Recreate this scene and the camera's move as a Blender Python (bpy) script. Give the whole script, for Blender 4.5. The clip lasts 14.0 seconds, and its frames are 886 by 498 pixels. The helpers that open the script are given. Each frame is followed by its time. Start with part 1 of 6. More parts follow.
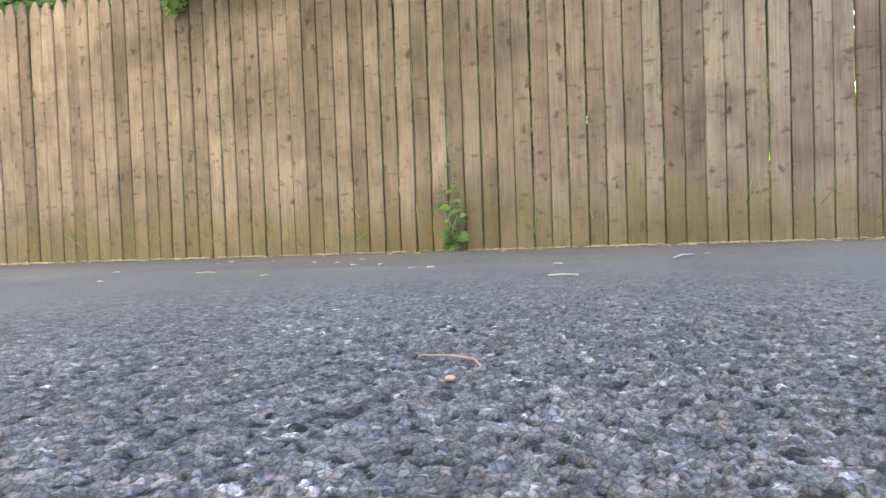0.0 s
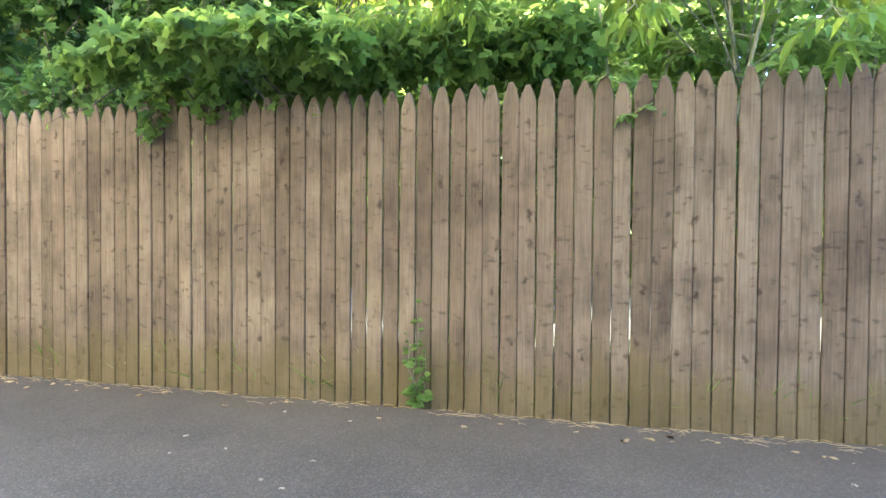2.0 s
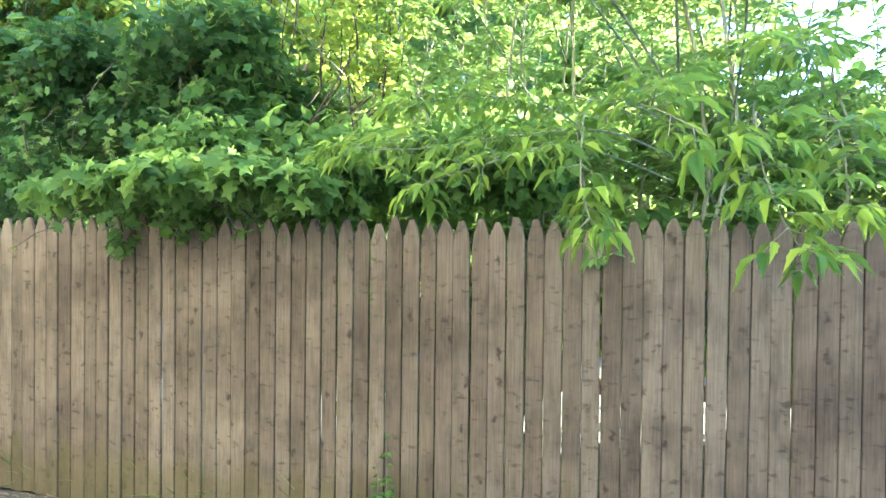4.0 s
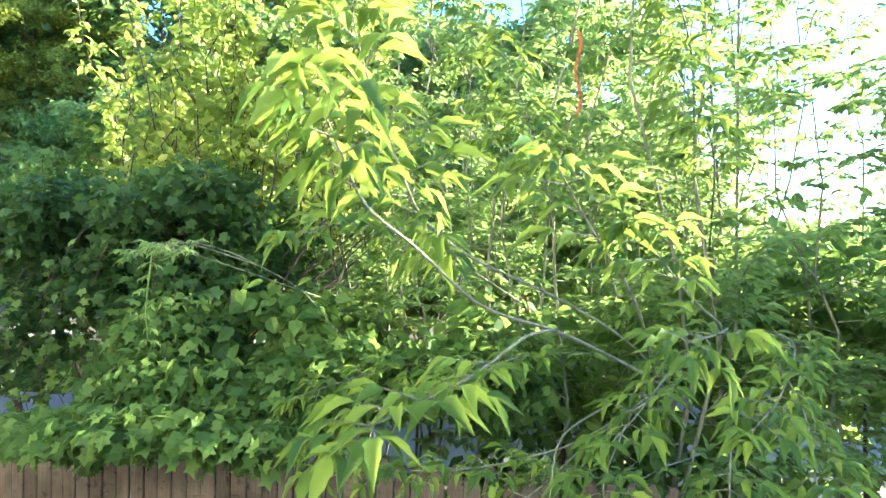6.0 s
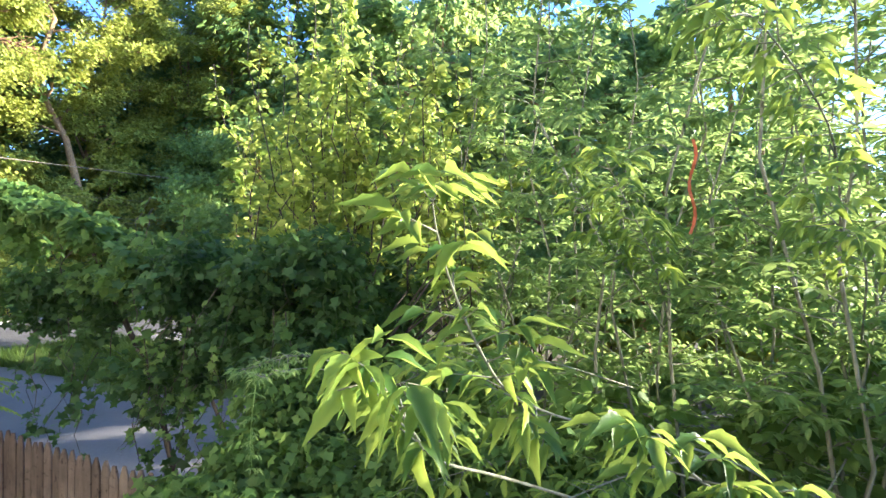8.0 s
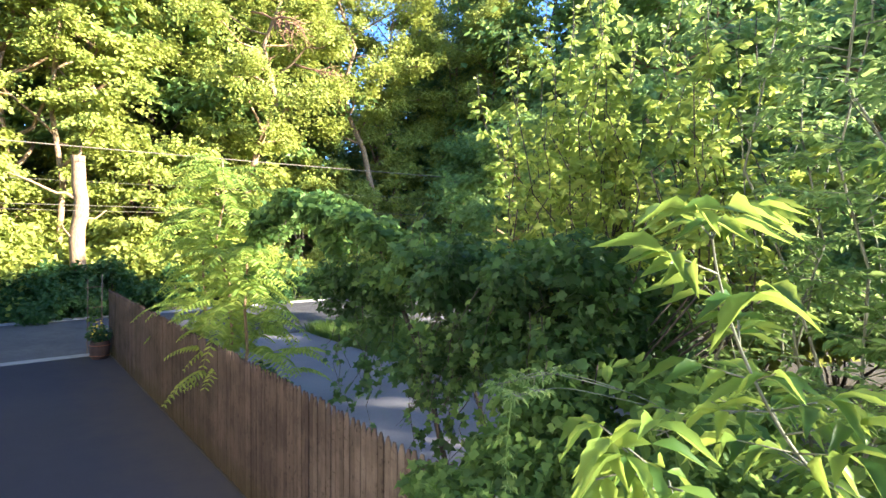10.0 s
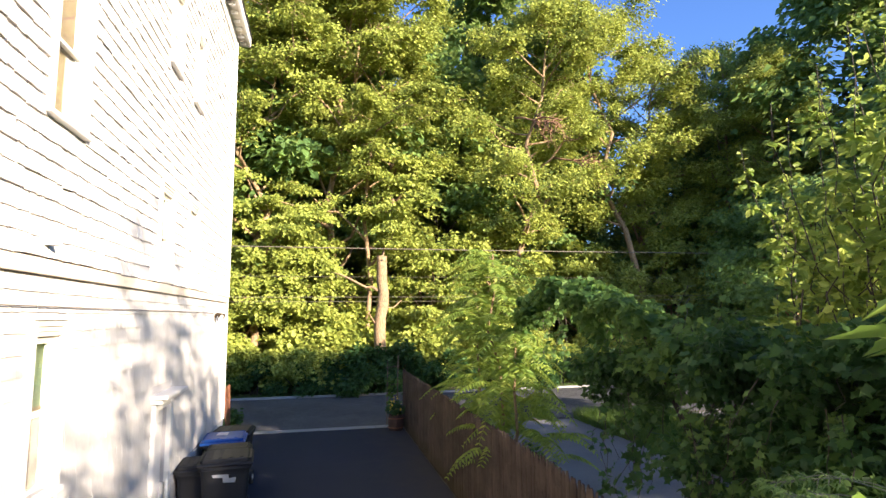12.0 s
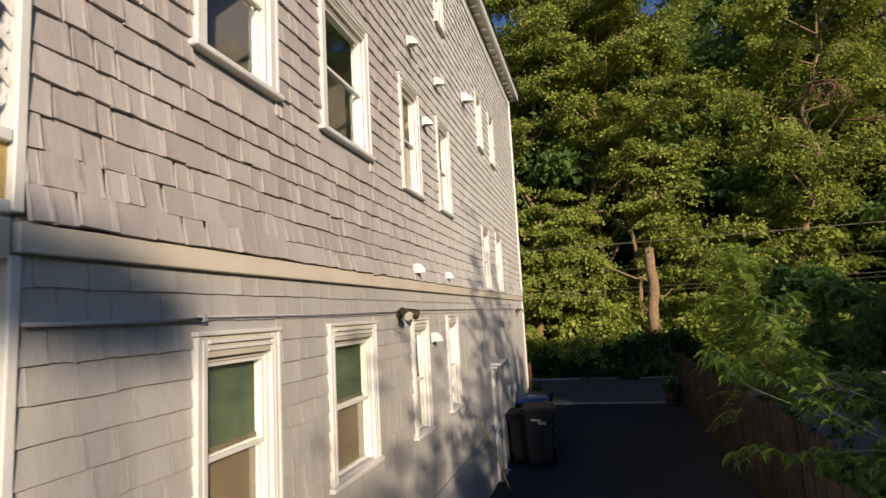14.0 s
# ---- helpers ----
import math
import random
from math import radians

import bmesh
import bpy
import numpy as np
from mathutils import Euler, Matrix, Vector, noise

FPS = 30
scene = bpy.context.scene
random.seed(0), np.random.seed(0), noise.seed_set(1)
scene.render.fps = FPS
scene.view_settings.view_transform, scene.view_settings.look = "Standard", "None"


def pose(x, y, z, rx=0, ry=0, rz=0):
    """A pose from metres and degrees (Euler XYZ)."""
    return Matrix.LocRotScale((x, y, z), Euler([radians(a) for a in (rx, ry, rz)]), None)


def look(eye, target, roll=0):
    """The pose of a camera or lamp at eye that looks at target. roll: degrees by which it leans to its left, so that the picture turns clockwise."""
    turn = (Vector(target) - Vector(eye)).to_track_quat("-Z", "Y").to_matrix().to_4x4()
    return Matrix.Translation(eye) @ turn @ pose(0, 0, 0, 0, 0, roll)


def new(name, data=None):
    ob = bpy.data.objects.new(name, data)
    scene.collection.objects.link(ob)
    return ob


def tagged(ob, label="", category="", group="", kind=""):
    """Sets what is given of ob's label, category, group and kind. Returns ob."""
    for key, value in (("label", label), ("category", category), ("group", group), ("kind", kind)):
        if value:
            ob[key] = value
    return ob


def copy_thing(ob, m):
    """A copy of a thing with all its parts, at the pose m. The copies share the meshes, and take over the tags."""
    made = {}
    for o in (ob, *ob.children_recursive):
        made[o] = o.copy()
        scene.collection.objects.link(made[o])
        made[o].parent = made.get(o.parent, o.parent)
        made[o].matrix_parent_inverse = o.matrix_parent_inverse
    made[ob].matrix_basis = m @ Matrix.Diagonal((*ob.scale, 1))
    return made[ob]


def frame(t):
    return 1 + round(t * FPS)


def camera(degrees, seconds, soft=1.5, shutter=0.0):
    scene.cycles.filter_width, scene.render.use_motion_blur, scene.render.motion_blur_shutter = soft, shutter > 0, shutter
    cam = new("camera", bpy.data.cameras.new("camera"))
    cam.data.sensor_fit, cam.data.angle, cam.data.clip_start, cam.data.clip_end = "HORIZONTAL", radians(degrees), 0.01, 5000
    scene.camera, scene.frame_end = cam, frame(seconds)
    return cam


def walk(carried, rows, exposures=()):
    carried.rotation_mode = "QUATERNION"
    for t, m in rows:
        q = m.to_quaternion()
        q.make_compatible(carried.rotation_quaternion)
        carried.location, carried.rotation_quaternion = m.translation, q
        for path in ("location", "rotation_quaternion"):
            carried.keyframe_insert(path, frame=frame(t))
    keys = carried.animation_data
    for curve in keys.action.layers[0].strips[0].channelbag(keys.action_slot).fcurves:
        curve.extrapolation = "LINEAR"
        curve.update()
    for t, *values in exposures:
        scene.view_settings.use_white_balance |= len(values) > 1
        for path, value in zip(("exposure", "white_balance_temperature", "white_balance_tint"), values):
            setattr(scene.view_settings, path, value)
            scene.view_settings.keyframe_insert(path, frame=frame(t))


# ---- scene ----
cam = camera(77.4, 14.0, 1.4, 0.12)
METRES, EYE, TILT, LEAN, TURN = 8.0, 0.09, 0.0, 0.0, 13.7
ROWS = [
    (0.0, 0.0, 0.0, 0.0, -0.05, -1.33, 2.08),
    (0.5, -0.0009, 0.0003, -0.0009, -0.27, -1.14, 1.74),
    (1.0, 0.0064, -0.0005, 0.0063, -0.13, -1.0, -0.78),
    (1.5, 0.0165, 0.0021, 0.0508, -0.12, -0.76, -2.22),
    (2.0, 0.024, 0.0052, 0.1108, -0.22, -1.18, -0.39),
    (4.5, 0.0446, 0.0126, 0.2312, -0.54, -0.61, -0.67),
    (5.0, 0.0437, 0.0161, 0.2764, -0.67, -0.58, -0.67),
    (5.5, 0.0462, 0.0174, 0.3183, -0.86, -0.47, -0.54),
    (6.0, 0.0561, 0.0213, 0.3651, -0.95, -0.35, -0.52),
    (6.5, 0.0654, 0.0258, 0.4141, -0.95, -0.47, -0.47),
    (7.0, 0.0691, 0.0291, 0.4237, -0.81, -0.47, -0.49),
    (7.5, 0.0668, 0.0307, 0.4263, 4.55, -0.51, -0.47),
    (8.0, 0.0657, 0.033, 0.4309, 10.94, -0.51, -0.51),
    (10.5, 0.056, 0.049, 0.4485, 43.75, -0.56, -0.34),
    (11.0, 0.0523, 0.052, 0.4512, 50.4, 2.29, -0.32),
    (11.5, 0.0602, 0.0455, 0.4527, 57.1, 6.65, 0.01),
    (12.0, 0.0973, 0.0211, 0.4494, 63.92, 6.92, 0.52),
    (12.5, 0.1698, -0.0116, 0.4473, 70.8, 6.84, 1.37),
    (13.0, 0.2723, -0.0424, 0.446, 77.71, 6.76, 1.97),
    (13.5, 0.3985, -0.0666, 0.4459, 84.68, 6.9, 2.43),
    (14.0, 0.5477, -0.0771, 0.4505, 91.87, 6.94, 3.1),
]
walk(cam, [(t, pose(0, 0, EYE, TILT, LEAN, TURN) @ pose(METRES * x, METRES * y, METRES * z, 90 + pitch, roll, yaw)) for t, x, y, z, yaw, pitch, roll in ROWS],
     [(0.0, 5.0, 6180, 3), (1.2, 4.9, 6330, 2), (2.0, 4.82, 5930, 1), (4.5, 4.58, 5550, -7), (5.5, 4.12, 5500, -6), (6.2, 3.85, 5800, 0), (7.0, 3.3, 5880, 4), (8.0, 3.18, 5580, 11), (10.5, 3.15, 5650, 13), (11.0, 3.15, 5700, 16),
      (11.5, 2.8, 5750, 17), (12.0, 2.15, 6000, 15), (12.5, 1.5, 6150, 12), (13.0, 0.95, 6300, 13), (13.5, 0.5, 6350, 13), (14.0, 0.2, 6200, 14)])

# ---- world, sun, exposure ----
SUN = Vector((1.4, 1.0, 0.475)).normalized()
world = bpy.data.worlds.new("world")
scene.world = world
world.use_nodes = True
_wn = world.node_tree
_sky = _wn.nodes.new("ShaderNodeTexSky")
_sky.sky_type = "NISHITA"
_sky.sun_disc = False
_sky.sun_elevation = math.asin(SUN.z)
_sky.sun_rotation = math.atan2(SUN.x, SUN.y)
_sky.air_density, _sky.dust_density, _sky.ozone_density = 1.0, 1.2, 1.8
_tone = _wn.nodes.new("ShaderNodeMix")
_tone.data_type, _tone.blend_type = "RGBA", "MULTIPLY"
_tone.inputs[0].default_value = 1.0
_tone.inputs[7].default_value = (0.71, 0.92, 1.33, 1)
_wn.links.new(_sky.outputs[0], _tone.inputs[6])
_wn.links.new(_tone.outputs[2], _wn.nodes["Background"].inputs[0])
_wn.nodes["Background"].inputs[1].default_value = 0.062
sun_data = bpy.data.lights.new("sun", "SUN")
sun_data.energy, sun_data.angle, sun_data.color = 4.4, radians(1.1), (1.0, 0.82, 0.585)
sun = new("sun", sun_data)
sun.matrix_world = look(SUN * 60, (0, 0, 0))

# ---- materials ----
def mat(name):
    m = bpy.data.materials.new(name)
    m.use_nodes = True
    nt = m.node_tree
    return m, nt, nt.nodes["Principled BSDF"]


def node(nt, kind, **sets):
    n = nt.nodes.new("ShaderNode" + kind)
    for key, value in sets.items():
        n.inputs[key].default_value = value
    return n


def world_coords(nt, scale=(1, 1, 1)):
    g = nt.nodes.new("ShaderNodeNewGeometry")
    mp = node(nt, "Mapping", Scale=scale)
    nt.links.new(g.outputs["Position"], mp.inputs["Vector"])
    return mp.outputs["Vector"]


def noise_tex(nt, vec, scale, detail=4.0, rough=0.55):
    n = node(nt, "TexNoise", Scale=scale, Detail=detail, Roughness=rough)
    nt.links.new(vec, n.inputs["Vector"])
    return n.outputs["Fac"]


def ramp(nt, fac, stops):
    r = nt.nodes.new("ShaderNodeValToRGB")
    e = r.color_ramp.elements
    while len(e) < len(stops):
        e.new(0.5)
    for el, (p, c) in zip(e, stops):
        el.position, el.color = p, (*c, 1) if len(c) == 3 else c
    nt.links.new(fac, r.inputs["Fac"])
    return r.outputs["Color"]


def mix(nt, fac, a, b, mode="MIX"):
    m = nt.nodes.new("ShaderNodeMix")
    m.data_type, m.blend_type = "RGBA", mode
    for sock, v in ((m.inputs[0], fac), (m.inputs[6], a), (m.inputs[7], b)):
        if isinstance(v, (int, float)):
            sock.default_value = v
        elif isinstance(v, tuple):
            sock.default_value = (*v, 1)
        else:
            nt.links.new(v, sock)
    return m.outputs[2]


def maths(nt, op, a, b=0.0):
    m = nt.nodes.new("ShaderNodeMath")
    m.operation = op
    for sock, v in ((m.inputs[0], a), (m.inputs[1], b)):
        if isinstance(v, (int, float)):
            sock.default_value = v
        else:
            nt.links.new(v, sock)
    return m.outputs[0]


def bump(nt, bsdf, height, strength=0.4, dist=0.01):
    b = node(nt, "Bump", Strength=strength, Distance=dist)
    nt.links.new(height, b.inputs["Height"])
    nt.links.new(b.outputs["Normal"], bsdf.inputs["Normal"])


def painted(name, dark, light, rough=0.55, scale=2.0, fine=40.0, relief=0.15, dist=0.004, metal=0.0):
    """A painted or plain surface with slow stains and a fine grain."""
    m, nt, b = mat(name)
    v = world_coords(nt)
    slow = noise_tex(nt, v, scale, 5)
    quick = noise_tex(nt, v, fine, 3)
    f = maths(nt, "ADD", maths(nt, "MULTIPLY", slow, 0.7), maths(nt, "MULTIPLY", quick, 0.3))
    nt.links.new(ramp(nt, f, [(0.3, dark), (0.7, light)]), b.inputs["Base Color"])
    b.inputs["Roughness"].default_value, b.inputs["Metallic"].default_value = rough, metal
    bump(nt, b, quick, relief, dist)
    return m


def leafy(name, dark, mid, light, through_col, share=0.4, rough=0.45, spread=0.6):
    """Leaves: tint varies from leaf to leaf, light shines through."""
    m, nt, b = mat(name)
    g = nt.nodes.new("ShaderNodeNewGeometry")
    slow = noise_tex(nt, world_coords(nt), 0.55, 3)
    f = maths(nt, "ADD", maths(nt, "MULTIPLY", g.outputs["Random Per Island"], spread), maths(nt, "MULTIPLY", slow, 1.0 - spread))
    col = ramp(nt, f, [(0.15, dark), (0.5, mid), (0.85, light)])
    nt.links.new(col, b.inputs["Base Color"])
    b.inputs["Roughness"].default_value = rough
    b.inputs["Specular IOR Level"].default_value = 0.2
    tr = nt.nodes.new("ShaderNodeBsdfTranslucent")
    nt.links.new(mix(nt, 0.65, col, through_col), tr.inputs["Color"])
    ms = node(nt, "MixShader", Fac=share)
    nt.links.new(b.outputs[0], ms.inputs[1])
    nt.links.new(tr.outputs[0], ms.inputs[2])
    nt.links.new(ms.outputs[0], nt.nodes["Material Output"].inputs["Surface"])
    return m


def bark(name, dark, light):
    m, nt, b = mat(name)
    v = world_coords(nt, (1, 1, 0.22))
    f = noise_tex(nt, v, 22, 6, 0.65)
    nt.links.new(ramp(nt, f, [(0.3, dark), (0.65, light)]), b.inputs["Base Color"])
    b.inputs["Roughness"].default_value = 0.9
    bump(nt, b, f, 0.8, 0.02)
    return m


def asphalt(name, dark, light, coarse, shade_coat=None):
    """Asphalt with stones in a binder. The last argument is the x span where a darker coat begins, with shade and blue
    sky light put into its colour.
    """
    m, nt, b = mat(name)
    v = world_coords(nt)
    vo = node(nt, "TexVoronoi", Scale=coarse)
    nt.links.new(v, vo.inputs["Vector"])
    slow = noise_tex(nt, v, 0.45, 4)
    stain = noise_tex(nt, v, 2.3, 5)
    grain = noise_tex(nt, v, coarse * 1.7, 3)
    stone = nt.nodes.new("ShaderNodeSeparateColor")
    nt.links.new(vo.outputs["Color"], stone.inputs[0])
    base = ramp(nt, stone.outputs[0], [(0.0, dark), (0.75, light), (0.97, tuple(min(1, c * 1.35) for c in light))])
    base = mix(nt, 0.55, base, ramp(nt, slow, [(0.35, (0.6, 0.6, 0.62)), (0.65, (1.15, 1.12, 1.08))]), "MULTIPLY")
    base = mix(nt, 0.45, base, ramp(nt, stain, [(0.35, (0.7, 0.7, 0.7)), (0.7, (1.15, 1.15, 1.15))]), "MULTIPLY")
    if shade_coat:
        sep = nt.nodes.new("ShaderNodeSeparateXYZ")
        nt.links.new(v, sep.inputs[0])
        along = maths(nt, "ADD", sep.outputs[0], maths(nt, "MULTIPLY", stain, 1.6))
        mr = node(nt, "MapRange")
        mr.inputs[1].default_value, mr.inputs[2].default_value = shade_coat
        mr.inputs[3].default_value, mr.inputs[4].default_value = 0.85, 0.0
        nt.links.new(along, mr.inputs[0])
        # dark blue stands in for shade and sky light on the drive
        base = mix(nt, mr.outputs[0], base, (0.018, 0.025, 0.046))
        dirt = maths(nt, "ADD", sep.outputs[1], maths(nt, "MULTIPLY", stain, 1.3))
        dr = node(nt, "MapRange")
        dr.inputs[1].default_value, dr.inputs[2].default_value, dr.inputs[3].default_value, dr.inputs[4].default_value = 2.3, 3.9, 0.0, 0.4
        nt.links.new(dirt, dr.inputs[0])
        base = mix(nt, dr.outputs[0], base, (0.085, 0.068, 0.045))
    nt.links.new(base, b.inputs["Base Color"])
    b.inputs["Roughness"].default_value = 0.92
    b.inputs["Specular IOR Level"].default_value = 0.15
    h = maths(nt, "ADD", maths(nt, "MULTIPLY", vo.outputs["Distance"], -1.0), maths(nt, "MULTIPLY", grain, 0.5))
    bump(nt, b, h, 0.3, 0.004)
    return m


def picket_wood():
    m, nt, b = mat("weathered cedar pickets")
    info = nt.nodes.new("ShaderNodeObjectInfo")
    shift = node(nt, "Combine XYZ".replace(" ", ""))
    nt.links.new(maths(nt, "MULTIPLY", info.outputs["Random"], 37.0), shift.inputs[0])
    nt.links.new(maths(nt, "MULTIPLY", info.outputs["Random"], 91.0), shift.inputs[2])
    tc = nt.nodes.new("ShaderNodeTexCoord")
    add = nt.nodes.new("ShaderNodeVectorMath")
    nt.links.new(tc.outputs["Object"], add.inputs[0])
    nt.links.new(shift.outputs[0], add.inputs[1])

    def scaled(s):
        mp = node(nt, "Mapping", Scale=s)
        nt.links.new(add.outputs[0], mp.inputs["Vector"])
        return mp.outputs["Vector"]
    grain = noise_tex(nt, scaled((1, 1, 0.035)), 95, 5, 0.6)
    blotch = noise_tex(nt, scaled((1.0, 1, 0.35)), 9, 4, 0.6)
    knots = node(nt, "TexVoronoi", Scale=1.0)
    warp = nt.nodes.new("ShaderNodeVectorMath")
    wob = node(nt, "TexNoise", Scale=26.0, Detail=3.0)
    nt.links.new(add.outputs[0], wob.inputs["Vector"])
    amp = nt.nodes.new("ShaderNodeVectorMath")
    amp.operation = "SCALE"
    amp.inputs[3].default_value = 0.7
    nt.links.new(wob.outputs["Color"], amp.inputs[0])
    nt.links.new(scaled((11, 3, 6.5)), warp.inputs[0])
    nt.links.new(amp.outputs[0], warp.inputs[1])
    nt.links.new(warp.outputs[0], knots.inputs["Vector"])
    kn = ramp(nt, knots.outputs["Distance"], [(0.06, (1, 1, 1)), (0.24, (0, 0, 0))])
    few = nt.nodes.new("ShaderNodeSeparateColor")
    nt.links.new(knots.outputs["Color"], few.inputs[0])
    kn = maths(nt, "MULTIPLY", kn, maths(nt, "GREATER_THAN", few.outputs[0], maths(nt, "ADD", 0.18, maths(nt, "MULTIPLY", info.outputs["Random"], 0.45))))
    smear = noise_tex(nt, scaled((0.8, 1, 1.5)), 17, 2, 0.5)
    patchy = noise_tex(nt, scaled((1, 1, 1)), 4.0, 2)
    sm = maths(nt, "MULTIPLY", ramp(nt, smear, [(0.58, (0, 0, 0)), (0.70, (1, 1, 1))]), ramp(nt, patchy, [(0.38, (0, 0, 0)), (0.52, (1, 1, 1))]))
    kn = maths(nt, "MAXIMUM", kn, maths(nt, "MULTIPLY", sm, 0.7))
    tint = ramp(nt, info.outputs["Random"], [(0.0, (0.112, 0.091, 0.070)), (0.3, (0.140, 0.116, 0.090)), (0.7, (0.176, 0.147, 0.115)), (1.0, (0.122, 0.099, 0.077))])
    col = mix(nt, 0.6, tint, ramp(nt, grain, [(0.3, (0.5, 0.48, 0.46)), (0.65, (1.15, 1.13, 1.1))]), "MULTIPLY")
    col = mix(nt, 0.6, col, ramp(nt, blotch, [(0.32, (0.42, 0.40, 0.38)), (0.48, (0.95, 0.93, 0.92)), (0.7, (1.3, 1.28, 1.26))]), "MULTIPLY")
    col = mix(nt, maths(nt, "MULTIPLY", kn, 0.85), col, (0.030, 0.021, 0.015))
    grime = noise_tex(nt, world_coords(nt, (1, 1, 1.4)), 1.5, 5, 0.6)
    col = mix(nt, 0.75, col, ramp(nt, grime, [(0.36, (0.52, 0.51, 0.52)), (0.56, (1.0, 1.0, 1.0))]), "MULTIPLY")
    sep = nt.nodes.new("ShaderNodeSeparateXYZ")
    nt.links.new(tc.outputs["Object"], sep.inputs[0])
    wavy = maths(nt, "ADD", sep.outputs[2], maths(nt, "ADD", maths(nt, "MULTIPLY", blotch, -0.55), maths(nt, "MULTIPLY", info.outputs["Random"], 0.16)))
    moss = ramp(nt, wavy, [(0.0, (1, 1, 1)), (0.15, (0, 0, 0))])
    col = mix(nt, maths(nt, "MULTIPLY", moss, 0.5), col, (0.082, 0.070, 0.024))
    # shade put into the colour: pickets turn darker and redder towards the street
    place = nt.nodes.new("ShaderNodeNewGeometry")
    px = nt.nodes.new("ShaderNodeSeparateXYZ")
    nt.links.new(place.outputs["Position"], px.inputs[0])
    street_shade = node(nt, "MapRange")
    street_shade.inputs[1].default_value, street_shade.inputs[2].default_value, street_shade.inputs[3].default_value, street_shade.inputs[4].default_value = -5.5, -2.5, 0.8, 0.0
    nt.links.new(maths(nt, "ADD", px.outputs[0], info.outputs["Random"]), street_shade.inputs[0])
    col = mix(nt, street_shade.outputs[0], col, (0.48, 0.42, 0.44), "MULTIPLY")
    nt.links.new(col, b.inputs["Base Color"])
    b.inputs["Roughness"].default_value = 0.88
    b.inputs["Specular IOR Level"].default_value = 0.2
    bump(nt, b, grain, 0.6, 0.004)
    return m


def shingle_paint(name, dark, light, pale_share):
    """Painted wood shingles: the colour gets paler towards the street."""
    m, nt, b = mat(name)
    info = nt.nodes.new("ShaderNodeObjectInfo")
    g = nt.nodes.new("ShaderNodeNewGeometry")
    rnd = maths(nt, "FRACT", maths(nt, "ADD", info.outputs["Random"], g.outputs["Random Per Island"]))
    v = world_coords(nt, (1, 1, 0.06))
    grain = noise_tex(nt, v, 110, 4)
    slow = noise_tex(nt, world_coords(nt, (1, 1, 0.3)), 3.0, 4)
    col = ramp(nt, rnd, [(0.0, dark), (1.0, light)])
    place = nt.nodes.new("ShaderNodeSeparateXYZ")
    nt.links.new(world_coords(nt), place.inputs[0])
    streetward = node(nt, "MapRange")
    streetward.inputs[1].default_value, streetward.inputs[2].default_value, streetward.inputs[3].default_value, streetward.inputs[4].default_value = -5.0, -0.5, pale_share, 0.0
    nt.links.new(maths(nt, "ADD", place.outputs[0], maths(nt, "MULTIPLY", slow, 1.5)), streetward.inputs[0])
    col = mix(nt, streetward.outputs[0], col, (0.66, 0.645, 0.61))
    col = mix(nt, 0.5, col, ramp(nt, slow, [(0.35, (0.8, 0.79, 0.78)), (0.65, (1.1, 1.1, 1.1))]), "MULTIPLY")
    col = mix(nt, 0.35, col, ramp(nt, grain, [(0.35, (0.75, 0.74, 0.73)), (0.6, (1.08, 1.08, 1.08))]), "MULTIPLY")
    nt.links.new(col, b.inputs["Base Color"])
    b.inputs["Roughness"].default_value = 0.75
    bump(nt, b, grain, 0.45, 0.004)
    return m


def glass_mat():
    m, nt, b = mat("window glass")
    b.inputs["Base Color"].default_value = (0.85, 0.9, 0.88, 1)
    b.inputs["Roughness"].default_value = 0.02
    b.inputs["Transmission Weight"].default_value = 1.0
    b.inputs["IOR"].default_value = 1.5
    return m


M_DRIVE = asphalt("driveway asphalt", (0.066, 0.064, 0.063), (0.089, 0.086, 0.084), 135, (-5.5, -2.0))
M_ROAD = asphalt("street asphalt", (0.055, 0.055, 0.058), (0.12, 0.12, 0.123), 60)
M_LOT = painted("pale gravel and dust", (0.135, 0.134, 0.139), (0.235, 0.231, 0.236), 0.95, 0.35, 30, 0.7, 0.02)
M_SOIL = painted("soil and leaf litter", (0.035, 0.028, 0.018), (0.10, 0.085, 0.05), 0.95, 1.2, 25, 0.8, 0.03)
M_KERB = painted("granite kerb", (0.20, 0.195, 0.19), (0.32, 0.315, 0.30), 0.8, 3, 120, 0.4, 0.004)
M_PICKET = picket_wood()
M_RAIL = painted("old fence rail", (0.10, 0.07, 0.045), (0.22, 0.16, 0.11), 0.9, 4, 60, 0.5)
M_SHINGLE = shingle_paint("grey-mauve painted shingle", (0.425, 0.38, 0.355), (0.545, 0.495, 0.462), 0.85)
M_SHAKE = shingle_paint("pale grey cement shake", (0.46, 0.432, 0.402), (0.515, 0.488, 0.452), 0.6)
M_WALL = painted("wall sheathing paint", (0.40, 0.38, 0.37), (0.48, 0.46, 0.45), 0.8, 2, 50, 0.2)
M_STUCCO = painted("pale grey stucco", (0.42, 0.42, 0.42), (0.54, 0.54, 0.53), 0.9, 1.6, 60, 0.5, 0.006)
M_WHITE = painted("white trim paint", (0.69, 0.67, 0.62), (0.83, 0.81, 0.765), 0.45, 2.5, 60, 0.1, 0.002)
M_BELT = painted("aged pale belt paint", (0.64, 0.56, 0.45), (0.78, 0.70, 0.58), 0.55, 1.5, 50, 0.2, 0.003)
M_CREAM = painted("cream sash paint", (0.55, 0.50, 0.40), (0.68, 0.63, 0.52), 0.5, 3, 60, 0.1, 0.002)
M_BLIND = painted("tan window blind", (0.13, 0.095, 0.06), (0.21, 0.155, 0.10), 0.8, 3, 90, 0.2)
